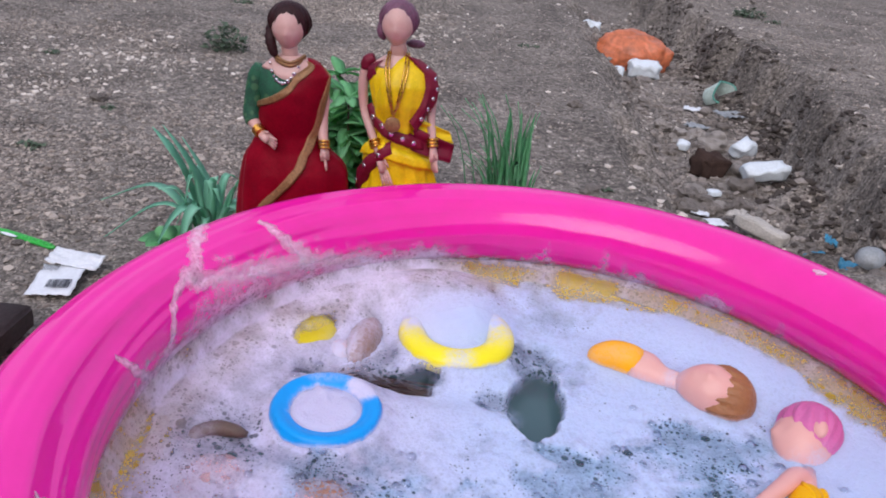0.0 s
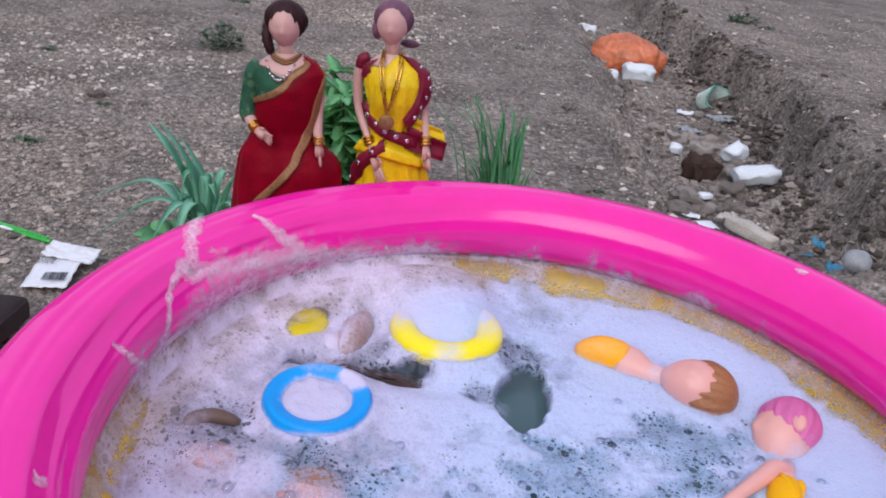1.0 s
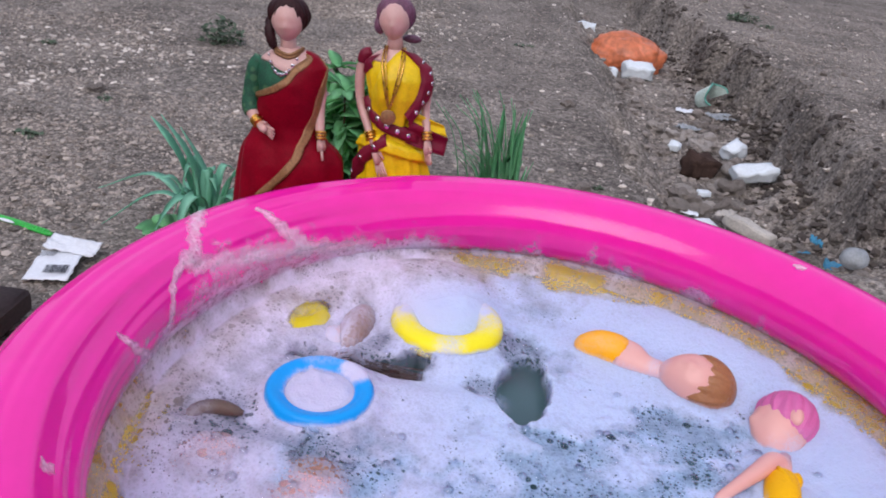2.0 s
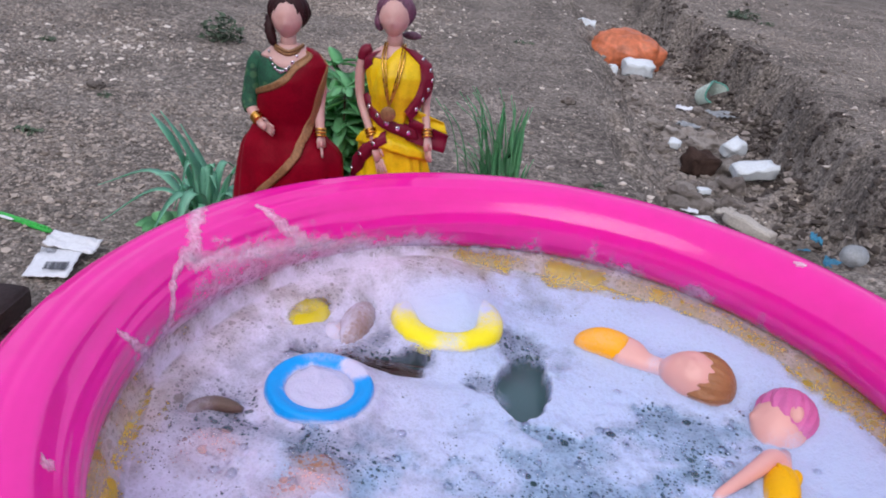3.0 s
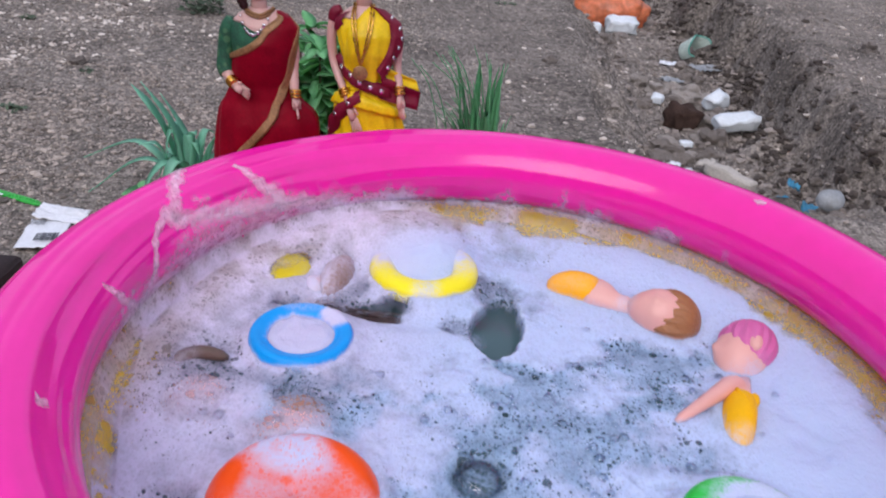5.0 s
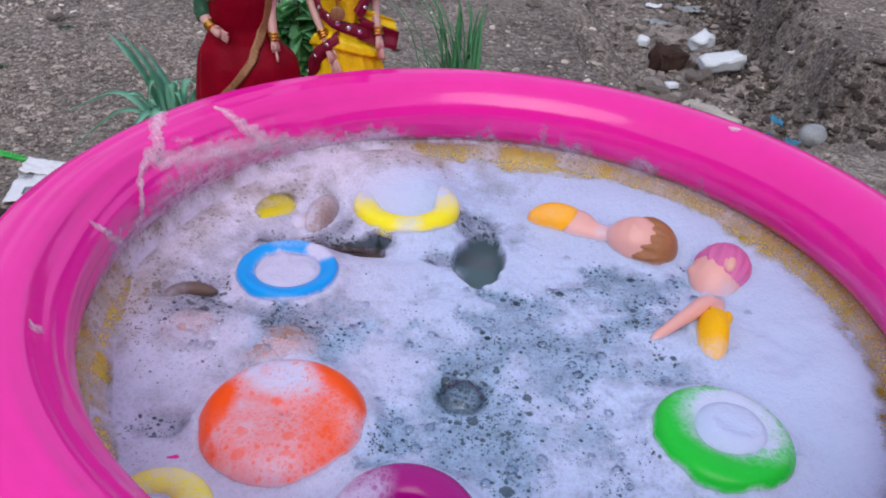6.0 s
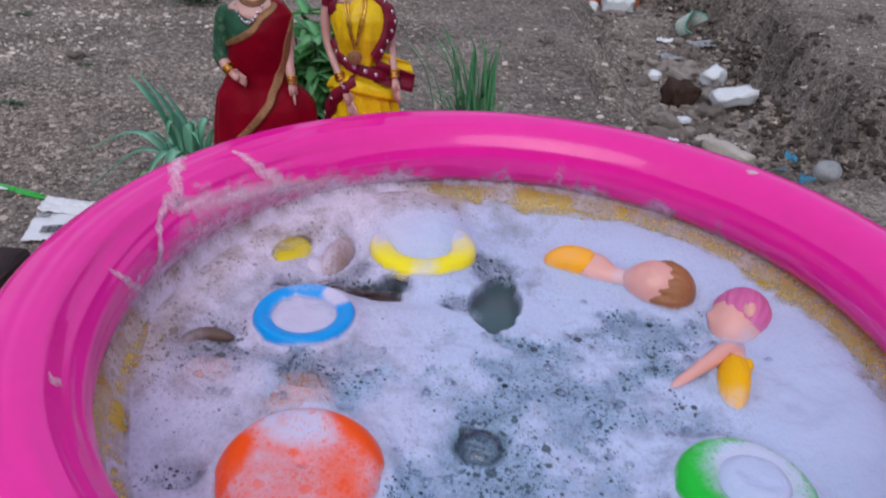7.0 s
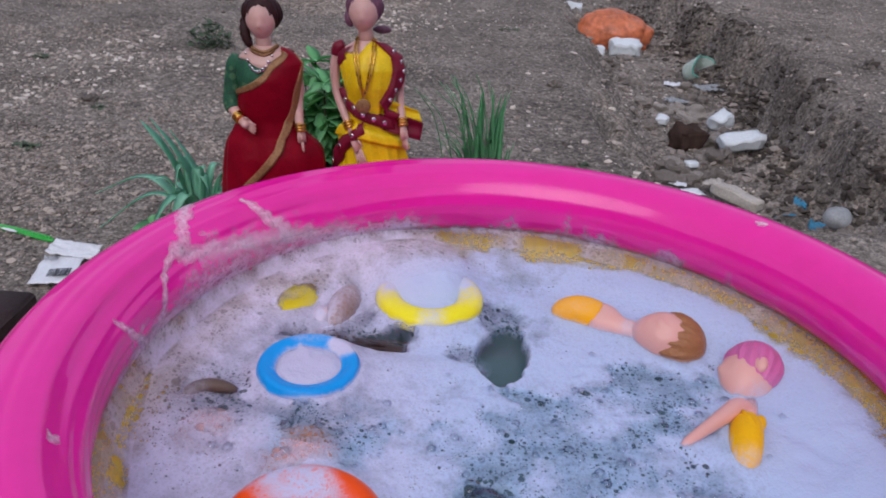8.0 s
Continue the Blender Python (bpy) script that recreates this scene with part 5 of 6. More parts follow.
def chain(bm, points, r, index):
    pts = curve_points(points, 9)
    tube(bm, pts, [r * (1.25 if k % 2 else 0.8) for k in range(len(pts))], 6, index)


def cloth_flap(bm, a, b, c, d, index, n=10, thick=0.0012):
    """A loose end of cloth between four corners, with soft folds and two sides."""
    a, b, c, d = (Vector(p) for p in (a, b, c, d))
    sides = []
    for s in (0.0, thick):
        rows = []
        for i in range(n):
            t = i / (n - 1)
            p, q = a.lerp(c, t), b.lerp(d, t)
            rows.append([bm.verts.new(p.lerp(q, k / (n - 1)) + Vector((0, s - 0.0016 * math.sin(7 * k / (n - 1) + 2.5 * t), 0))) for k in range(n)])
        sides.append(rows)
    grid_faces(bm, sides[0], False, index)
    grid_faces(bm, [r[::-1] for r in sides[1]], False, index)
    for f, g in ((sides[0][-1], sides[1][-1]), ([r[0] for r in sides[0]], [r[0] for r in sides[1]]), ([r[-1] for r in sides[0]], [r[-1] for r in sides[1]])):
        grid_faces(bm, [f, g], False, index)


def build_red_doll(place):
    bm = bmesh.new()
    body = Figure([(0.0, 0.004, 0.004, 0.050, 0.036, 0.045), (0.06, 0.0045, 0.003, 0.0475, 0.033, 0.045), (0.115, 0.0045, 0.002, 0.0448, 0.029, 0.04), (0.140, 0.005, 0.001, 0.0432, 0.026, 0.034),
                   (0.158, 0.0060, 0.0, 0.0415, 0.023, 0.026), (0.168, 0.0058, 0.0, 0.0395, 0.0195, 0.018), (0.177, 0.003, 0.0, 0.0310, 0.0165, 0.008), (0.190, 0.002, 0.0, 0.0220, 0.0142, 0.004),
                   (0.210, 0.003, -0.001, 0.0225, 0.0165, 0.002), (0.224, 0.0035, -0.001, 0.0250, 0.0165, 0.0), (0.236, 0.004, 0.0, 0.0250, 0.0135, 0.0), (0.243, 0.004, 0.001, 0.0180, 0.0100, 0.0), (0.248, 0.002, 0.001, 0.0080, 0.007, 0.0)])
    at = body.at
    body.skin(bm, 0.0, 0.194, 0, 34)
    body.skin(bm, 0.192, 0.2385, 1, 14)
    body.skin(bm, 0.2375, 0.248, 2, 8)
    body.band(bm, [at(-0.010, 0.2430), at(-0.003, 0.2425), at(0.005, 0.2430), at(0.011, 0.2440)], [at(-0.0095, 0.2405), at(-0.0045, 0.2345), at(0.0045, 0.2330), at(0.0105, 0.2400)], 2, 0.0007, 6)
    # the sari over the far shoulder, with its gold borders
    body.band(bm, [at(-0.0206, 0.209), at(-0.009, 0.219), at(0.0025, 0.2275), at(0.010, 0.238), at(0.0150, 0.2455), (0.2465, 372)],
              [at(-0.012, 0.131), at(0.0059, 0.152), at(0.0186, 0.177), at(0.0257, 0.2005), at(0.0300, 0.240), (0.2420, 386)], 0, 0.0026, 20, 12, False)
    body.band(bm, [at(-0.0206, 0.210), at(-0.009, 0.220), at(0.0025, 0.2285), at(0.0095, 0.2380), at(0.0140, 0.2455)],
              [at(-0.0200, 0.2055), at(-0.0065, 0.2150), at(0.0055, 0.2235), at(0.0130, 0.2340), at(0.0175, 0.2440)], 3, 0.0032, 10)
    body.band(bm, [at(0.0265, 0.2430), at(0.0250, 0.223), at(0.0193, 0.1997), at(0.0110, 0.1755), at(-0.0039, 0.151), at(-0.0190, 0.131), at(-0.0330, 0.100), at(-0.042, 0.05)],
              [at(0.0330, 0.2420), at(0.0315, 0.223), at(0.0257, 0.2005), at(0.0186, 0.1770), at(0.0059, 0.152), at(-0.0096, 0.133), at(-0.0240, 0.102), at(-0.034, 0.05)], 3, 0.0032, 10)
    # neck, head, hair and braid
    tube(bm, [(0.0015, 0.001, 0.241), (0.001, 0.0, 0.250), (0.0005, 0.0, 0.260)], [0.0072, 0.0060, 0.0060], 16, 2)
    doll_head(bm, (0.0005, -0.001, 0.2668), 0.0150, (0.06, -1, -0.06), (0, 0, 1), 2, 4, 0.24, 0.27, 1.02)
    tube(bm, curve_points([(-0.0125, 0.002, 0.266), (-0.0120, -0.004, 0.258), (-0.0095, -0.006, 0.251), (-0.0075, -0.006, 0.2465)], 4), [0.004, 0.0044, 0.0036, 0.0044, 0.0036, 0.0042, 0.0034, 0.0040, 0.0032, 0.0036, 0.0028, 0.0024, 0.0012], 10, 4)
    # sleeves, arms and palms
    arm(bm, [(-0.0195, 0.001, 0.2365), (-0.0230, 0.001, 0.229), (-0.0258, 0.0, 0.213), (-0.0262, -0.003, 0.201), (-0.0240, -0.0065, 0.196)], (0.0060, 0.0072, 0.0068, 0.0070, 0.0062), 1)
    arm(bm, [(-0.0245, -0.006, 0.197), (-0.0205, -0.012, 0.1945), (-0.0160, -0.018, 0.192)], (0.0050, 0.0042, 0.0034), 2)
    small_palm(bm, (-0.0160, -0.018, 0.192), (0.85, -0.30, -0.42), (0.2, -0.3, 0.9), 2, 0.0155)
    bangle(bm, (-0.0178, -0.0158, 0.1930), (0.6, -0.6, -0.3), 0.0041, 5)
    arm(bm, [(0.0235, 0.004, 0.232), (0.0262, 0.003, 0.216), (0.0262, 0.0, 0.204), (0.0285, -0.007, 0.190), (0.0300, -0.010, 0.1835)], (0.0046, 0.0048, 0.0044, 0.0037, 0.0032), 2)
    small_palm(bm, (0.0300, -0.010, 0.1835), (0.14, -0.12, -1), (0.2, -0.9, 0.1), 2, 0.018)
    bangle(bm, (0.0297, -0.0092, 0.1855), (0.1, -0.35, -1), 0.0041, 5)
    # necklaces
    for drop in (0.0, 0.0022):
        chain(bm, [(-0.0095, 0.0, 0.2475 - drop), (-0.005, -0.0085, 0.2465 - drop), (0.003, -0.0105, 0.2445 - drop), (0.009, -0.0085, 0.2465 - drop), (0.0125, 0.0, 0.2485 - drop)], 0.0013, 3)
    for k in range(11):
        t = k / 10
        body.disc(bm, *at(-0.0105 + 0.0200 * t, 0.2420 - 0.0115 * math.sin(math.pi * t) ** 0.8), 0.0011 + 0.0005 * (k % 2), 6, 0.0014)
    return thing("doll", bm, [M_RED, M_GREEN_CLOTH, M_SKIN, M_GOLD_CLOTH, M_HAIR, M_GOLD, M_MIRROR], "standing doll in a red sari with gold border and green blouse", "doll", place, group="dolls standing behind the pool")


def build_yellow_doll(place):
    bm = bmesh.new()
    body = Figure([(0.0, 0.004, 0.004, 0.050, 0.036, 0.075), (0.06, 0.004, 0.003, 0.044, 0.030, 0.075), (0.115, 0.008, 0.002, 0.0350, 0.025, 0.075), (0.145, 0.008, 0.001, 0.0285, 0.0215, 0.065),
                   (0.165, 0.005, 0.0, 0.0262, 0.0185, 0.035), (0.182, 0.004, 0.0, 0.0195, 0.0150, 0.02), (0.194, 0.004, 0.0, 0.0168, 0.0130, 0.025), (0.210, 0.004, -0.001, 0.0205, 0.0165, 0.045),
                   (0.224, 0.003, -0.001, 0.0228, 0.0165, 0.04), (0.234, 0.002, 0.0, 0.0215, 0.0120, 0.0), (0.241, 0.001, 0.001, 0.0115, 0.0085, 0.0), (0.244, 0.001, 0.001, 0.0066, 0.0066, 0.0)], 15)
    body.skin(bm, 0.0, 0.236, 0, 46)
    body.skin(bm, 0.2345, 0.244, 2, 6)
    # pleated cloth gathered over the shoulder
    body.band(bm, [(0.190, 205), (0.206, 214), (0.224, 236), (0.2395, 268), (0.2438, 305)], [(0.182, 290), (0.196, 318), (0.212, 338), (0.230, 350), (0.2405, 372)], 0, 0.0035, 16)
    # maroon borders
    body.band(bm, [(0.2450, 308), (0.239, 314), (0.225, 320), (0.210, 310), (0.199, 294)], [(0.2420, 352), (0.234, 352), (0.218, 350), (0.202, 332), (0.189, 312)], 1, 0.0078, 10)
    body.band(bm, [(0.207, 196), (0.200, 222), (0.194, 256), (0.190, 290), (0.186, 322), (0.182, 350)], [(0.196, 192), (0.189, 216), (0.183, 250), (0.179, 284), (0.175, 316), (0.172, 350)], 1, 0.0050, 5)
    body.band(bm, [(0.182, 262), (0.176, 238), (0.166, 215), (0.150, 196), (0.130, 186)], [(0.172, 268), (0.164, 246), (0.153, 224), (0.136, 203), (0.115, 190)], 1, 0.0052, 5)
    body.band(bm, [(0.2300, 180), (0.2365, 196), (0.2400, 222)], [(0.2180, 178), (0.2230, 196), (0.2300, 224)], 1, 0.0018, 4)
    body.band(bm, [(0.178, 208), (0.180, 240), (0.176, 280), (0.170, 322), (0.166, 352)], [(0.166, 200), (0.168, 240), (0.165, 280), (0.160, 322), (0.156, 352)], 0, 0.0045, 6)
    # the loose end that stands out at the side
    cloth_flap(bm, (0.018, -0.013, 0.1935), (0.016, -0.014, 0.176), (0.049, -0.006, 0.181), (0.047, -0.007, 0.166), 1)
    cloth_flap(bm, (0.020, -0.010, 0.200), (0.018, -0.012, 0.190), (0.044, -0.003, 0.190), (0.048, -0.004, 0.181), 0)
    for z, a in ((0.2375, 333), (0.2305, 335), (0.2235, 336), (0.2165, 333), (0.2090, 325), (0.2015, 314)):
        body.disc(bm, z, a, 0.0018, 6, 0.0080)
    for k, (z, a) in enumerate([(0.198, 218), (0.1925, 240), (0.188, 262), (0.185, 284), (0.182, 306)]):
        body.disc(bm, z, a, 0.0021, 6, 0.0051)
    for z, a in ((0.171, 245), (0.160, 222), (0.145, 204)):
        body.disc(bm, z, a, 0.0021, 6, 0.0053)
    # neck, head and hair
    tube(bm, [(0.001, 0.001, 0.240), (0.0, 0.0, 0.251), (-0.001, 0.0, 0.264)], [0.0070, 0.0056, 0.0056], 16, 2)
    doll_head(bm, (-0.0012, -0.001, 0.2640), 0.0146, (-0.04, -1, -0.05), (0, 0, 1), 2, 3, 0.30, 0.26, 0.98)
    ball(bm, (0.0115, 0.016, 0.2490), (0.0075, 0.004, 0.0032), 3, None, 16, 10, hair_shape)
    tube(bm, curve_points([(-0.0125, 0.003, 0.265), (-0.0130, 0.000, 0.258), (-0.0105, 0.001, 0.2530)], 4), [0.003, 0.0032, 0.0034, 0.0034, 0.0032, 0.003, 0.0028, 0.0022, 0.0012], 10, 3)
    # arms
    arm(bm, [(-0.0215, 0.002, 0.236), (-0.0245, 0.002, 0.220), (-0.0225, 0.0, 0.200), (-0.0145, -0.010, 0.184), (-0.0080, -0.0165, 0.172)], (0.0040, 0.0040, 0.0035, 0.0031, 0.0027), 2)
    arm(bm, [(-0.0170, 0.002, 0.2385), (-0.0215, 0.002, 0.2360), (-0.0228, 0.002, 0.2300)], (0.0040, 0.0050, 0.0047), 1)
    small_palm(bm, (-0.0080, -0.0165, 0.172), (0.40, -0.25, -1), (0.8, -0.4, 0.2), 2, 0.028)
    bangle(bm, (-0.0108, -0.0142, 0.1778), (0.5, -0.6, -0.9), 0.0042, 5)
    arm(bm, [(0.0245, 0.002, 0.232), (0.0285, 0.001, 0.216), (0.0285, -0.002, 0.202), (0.0315, -0.010, 0.186), (0.0330, -0.013, 0.179)], (0.0037, 0.0038, 0.0035, 0.0030, 0.0026), 2)
    small_palm(bm, (0.0330, -0.013, 0.179), (0.16, -0.18, -1), (0.5, -0.8, 0.1), 2, 0.019)
    bangle(bm, (0.0322, -0.0115, 0.1825), (0.15, -0.4, -1), 0.0041, 5)
    # long necklace with a round pendant
    for s in (-1, 1):
        chain(bm, [(0.0075 * s + 0.001, -0.001, 0.2455), (0.0080 * s + 0.0015, -0.0155, 0.236), (0.0050 * s + 0.002, -0.0225, 0.220), (0.002, -0.0240, 0.203)], 0.0008, 5)
        chain(bm, [(0.0060 * s + 0.001, -0.003, 0.2460), (0.0055 * s + 0.0015, -0.0165, 0.236), (0.0030 * s + 0.002, -0.0228, 0.220), (0.002, -0.0242, 0.203)], 0.0006, 5)
    c = Vector((0.002, -0.0250, 0.1975))
    loft(bm, [ring_of(c + Vector((0, e, 0)), (r, 0, 0), (0, 0, r), 20) for e, r in ((0.0008, 0.0052), (0.0004, 0.0058), (-0.0006, 0.0058), (-0.0010, 0.0052))], 20, 4)
    return thing("doll", bm, [M_YELLOW_CLOTH, M_MAROON, M_SKIN, M_HAIR_MAUVE, M_GOLD_CLOTH, M_GOLD, M_MIRROR], "standing doll in a yellow sari with maroon mirrored border", "doll", place, group="dolls standing behind the pool")


build_red_doll(pose(-0.128, 0.54, 0.0))
build_yellow_doll(pose(-0.0500, 0.56, 0.004, 0, 0, 0) @ Matrix.Scale(1.02, 4))

# ---- artificial plants ----


def blade_mesh(name, points, widths, mats, fold=0.25):
    """A long narrow leaf, creased along the middle and thicker there."""
    pts = curve_points(points, 6)
    bm = bmesh.new()
    rows = []
    for k, p in enumerate(pts):
        t = k / (len(pts) - 1)
        w = float(np.interp(t, np.linspace(0, 1, len(widths)), widths))
        way = (pts[min(k + 1, len(pts) - 1)] - pts[max(k - 1, 0)]).normalized()
        side = way.cross(Vector((0, 0, 1)))
        side = side.normalized() if side.length > 0.05 else Vector((1, 0, 0))
        up = side.cross(way)
        rows.append([bm.verts.new(p - side * w + up * w * fold), bm.verts.new(p - up * 0.0004), bm.verts.new(p + side * w + up * w * fold), bm.verts.new(p + up * 0.0005)])
    grid_faces(bm, rows, True)
    return finish(name, bm, mats)


def leaf_mesh(name, length, width, mats, curl=0.25, n=7):
    """An oval leaf along +x from its stalk, with a midrib."""
    bm = bmesh.new()
    rows = []
    for k in range(n):
        t = k / (n - 1)
        w = width * (math.sin(math.pi * min(1, 0.06 + t * 0.94)) ** 0.62)
        x, z = length * t, -curl * length * t * t
        rows.append([bm.verts.new((x, -w, z + w * 0.3)), bm.verts.new((x, 0, z - 0.0005)), bm.verts.new((x, w, z + w * 0.3)), bm.verts.new((x, 0, z + 0.0005))])
    grid_faces(bm, rows, True)
    return finish(name, bm, mats)


def hang(name, me, parent, m):
    ob = new(name, me)
    ob.parent = parent
    ob.matrix_local = m
    return ob


grass = empty("artificial_grass", "tuft of green plastic grass with long upright blades", "artificial plant", pose(0.068, 0.80, gz(0.068, 0.80)))
for k in range(64):
    a, lean = rnd.uniform(0, 2 * math.pi), abs(rnd.gauss(0, 0.5))
    h = rnd.uniform(0.09, 0.185) * (1 - 0.25 * lean)
    bx, by = rnd.gauss(-0.002, 0.0125), rnd.gauss(0, 0.010)
    tx, ty = bx + math.cos(a) * h * 0.40 * lean - 0.12 * h + bx * 0.8, by + math.sin(a) * h * 0.25 * lean
    me = blade_mesh("blade", [(bx, by, 0), (bx + (tx - bx) * 0.14, by + (ty - by) * 0.14, h * 0.42), (bx + (tx - bx) * 0.48, by + (ty - by) * 0.48, h * 0.80), (tx, ty, h)],
                    (0.0022, 0.0033, 0.0030, 0.0018, 0.0003), M_BLADE)
    hang("blade", me, grass, Matrix.Identity(4))

bush = empty("artificial_bush", "bushy artificial plant with small oval green leaves", "artificial plant", pose(-0.090, 0.665, gz(-0.090, 0.665)))
leaf_kinds = [leaf_mesh("leaf", 0.027, 0.0074, M_LEAF, 0.25), leaf_mesh("leaf", 0.023, 0.0080, M_LEAF, 0.45), leaf_mesh("leaf", 0.029, 0.0062, M_LEAF, 0.15)]
for k in range(15):
    sx, sy = -0.036 + 0.072 * k / 14 + rnd.uniform(-0.006, 0.006), rnd.uniform(-0.028, 0.020)
    top = Vector((sx * 1.15, sy * 1.2, rnd.uniform(0.150, 0.218)))
    bm = bmesh.new()
    stem = curve_points([(sx * 0.2, sy * 0.2, 0), (sx * 0.6, sy * 0.6, 0.06), (sx, sy, 0.12), top], 5)
    tube(bm, stem, [0.0022 - 0.0014 * i / (len(stem) - 1) for i in range(len(stem))], 7)
    stalk = part("stem", bm, M_STEM, bush)
    for i in range(38):
        p = stem[int((0.35 + 0.65 * (i / 37) ** 0.7) * (len(stem) - 1))] + Vector((rnd.gauss(0, 0.003), rnd.gauss(0, 0.003), rnd.gauss(0, 0.004)))
        hang("leaf", rnd.choice(leaf_kinds), stalk, Matrix.Translation(p) @ pose(0, 0, 0, rnd.uniform(-25, 25), rnd.uniform(-40, 25), rnd.uniform(0, 360)) @ Matrix.Scale(rnd.uniform(0.7, 1.1), 4))
    for i in range(6):
        hang("leaf", rnd.choice(leaf_kinds), stalk, Matrix.Translation(top) @ pose(0, 0, 0, rnd.uniform(-15, 15), rnd.uniform(-60, 0), i * 60 + rnd.uniform(-20, 20)) @ Matrix.Scale(rnd.uniform(0.75, 1.05), 4))
bm = bmesh.new()
tube(bm, curve_points([(-0.004, -0.012, 0.085), (0.012, -0.016, 0.094), (0.030, -0.018, 0.092)], 5), [0.0016] * 11, 6)
part("red_stem", bm, M_REDSTEM, bush, "bare red plastic stem")

straps = empty("artificial_plant", "artificial plant with long arching blue-green strap leaves", "artificial plant", pose(-0.235, 0.66, gz(-0.235, 0.66)))


def strap(points, width):
    hang("strap_leaf", blade_mesh("strap_leaf", points, (width * 0.8, width * 1.35, width * 1.35, width * 1.0, width * 0.1), M_STRAP, 0.35), straps, Matrix.Identity(4))


strap([(-0.004, 0, 0.015), (-0.028, 0, 0.060), (-0.060, 0.01, 0.072), (-0.118, 0.02, 0.045)], 0.0042)
strap([(-0.004, 0, 0.015), (-0.020, -0.01, 0.055), (-0.048, -0.015, 0.062), (-0.098, -0.02, 0.025)], 0.0036)
strap([(0.0, 0, 0.015), (-0.020, 0.0, 0.085), (-0.034, 0.0, 0.115), (-0.052, 0.005, 0.135)], 0.0052)
strap([(0.004, 0, 0.015), (-0.008, 0.0, 0.075), (-0.018, 0.0, 0.105), (-0.040, 0.0, 0.140)], 0.0055)
strap([(0.004, 0, 0.015), (0.006, 0.0, 0.065), (-0.004, 0.0, 0.095), (-0.022, 0.0, 0.130)], 0.0050)
strap([(0.0, -0.005, 0.015), (-0.010, -0.018, 0.062), (-0.024, -0.030, 0.058), (-0.044, -0.042, 0.018)], 0.0050)
strap([(0.002, -0.005, 0.015), (0.0, -0.02, 0.066), (-0.008, -0.035, 0.060), (-0.014, -0.045, 0.012)], 0.0052)
for k in range(26):
    a, h = rnd.uniform(0, 2 * math.pi), rnd.uniform(0.045, 0.098)
    r = rnd.uniform(0.015, 0.058)
    x, y = math.cos(a) * r, math.sin(a) * r * 0.7
    strap([(x * 0.15, y * 0.15, 0.004), (x * 0.4, y * 0.4, h * 0.6), (x * 0.75, y * 0.75, h), (x * 1.2, y * 1.2, h * rnd.uniform(0.55, 1.15))], rnd.uniform(0.0034, 0.0056))

rounds = empty("artificial_round_leaf_plant", "low artificial plant with round bright green leaves", "artificial plant", pose(-0.262, 0.635, gz(-0.262, 0.635)))
round_leaf = leaf_mesh("round_leaf", 0.027, 0.0135, M_LEAF, 0.15, 9)
for k, (az, el, s) in enumerate([(190, -20, 1.0), (235, -30, 0.9), (300, -25, 1.0), (20, -30, 0.9), (90, -25, 0.9), (140, -35, 0.8), (260, -60, 0.7)]):
    bm = bmesh.new()
    d = Vector((math.cos(radians(az)), math.sin(radians(az)), 0))
    foot = d * 0.006 + Vector((0, 0, 0.030))
    tube(bm, [(0, 0, 0), foot * 0.6, foot], [0.0012, 0.001, 0.0009], 6)
    stalk = part("stalk", bm, M_LEAF, rounds)
    hang("round_leaf", round_leaf, stalk, Matrix.Translation(foot) @ pose(0, 0, 0, 0, el + 10, az) @ Matrix.Scale(s, 4))

# ---- litter beside the pool ----


def sheet(w, d, seed, crumple, n=14, thick=0.0006):
    """A crumpled sheet of foil or paper."""
    bm = bmesh.new()
    rows = {}
    for side in (1, -1):
        rows[side] = []
        for j in range(n):
            row = []
            for i in range(n):
                u, v = i / (n - 1) - 0.5, j / (n - 1) - 0.5
                q = Vector((u * 4 + seed * 3.1, v * 4, seed))
                z = crumple * (abs(noise.noise(q)) * 1.6 + 0.4 * noise.noise(q * 2.7)) + 0.0008
                e = 0.03 * noise.noise(Vector((v * 9, seed, 2)))
                f = 0.03 * noise.noise(Vector((u * 9, seed, 5)))
                row.append(bm.verts.new(((u + e) * w, (v + f) * d, z + side * thick * 0.5)))
            rows[side].append(row)
    grid_faces(bm, rows[1], False)
    grid_faces(bm, [r[::-1] for r in rows[-1]], False)
    for a, b in ((rows[1][0], rows[-1][0]), (rows[-1][-1], rows[1][-1])):
        grid_faces(bm, [b, a], False)
    grid_faces(bm, [[r[0] for r in rows[1]], [r[0] for r in rows[-1]]], False)
    grid_faces(bm, [[r[-1] for r in rows[-1]], [r[-1] for r in rows[1]]], False)
    return bm


packet = empty("packet", "torn white foil packet lying on the gravel", "packet", pose(-0.350, 0.578, gz(-0.350, 0.578) + 0.006, 4, -3, 8))
lower = part("lower_flap", sheet(0.040, 0.050, 3, 0.002), M_PAPER, packet)
flap = part("upper_flap", sheet(0.050, 0.022, 5, 0.004), M_PAPER, packet)
flap.matrix_local = pose(0.008, 0.030, 0.003, 8, 4, -12)
for k in range(16):
    bm = bmesh.new()
    block(bm, rnd.choice((0.0005, 0.0008, 0.0011)), 0.0125, 0.0006, 0.0001)
    bar = part("bar", bm, M_INK, lower, smooth=False)
    bar.matrix_local = pose(-0.0045 + k * 0.0013, -0.0105, 0.0042)
for k in range(7):
    bm = bmesh.new()
    block(bm, 0.0006, rnd.uniform(0.006, 0.011), 0.0005, 0.0001)
    bar = part("print_line", bm, M_INK, lower, smooth=False)
    bar.matrix_local = pose(-0.0165 + k * 0.0021, 0.016, 0.0040, 0, 0, -6)

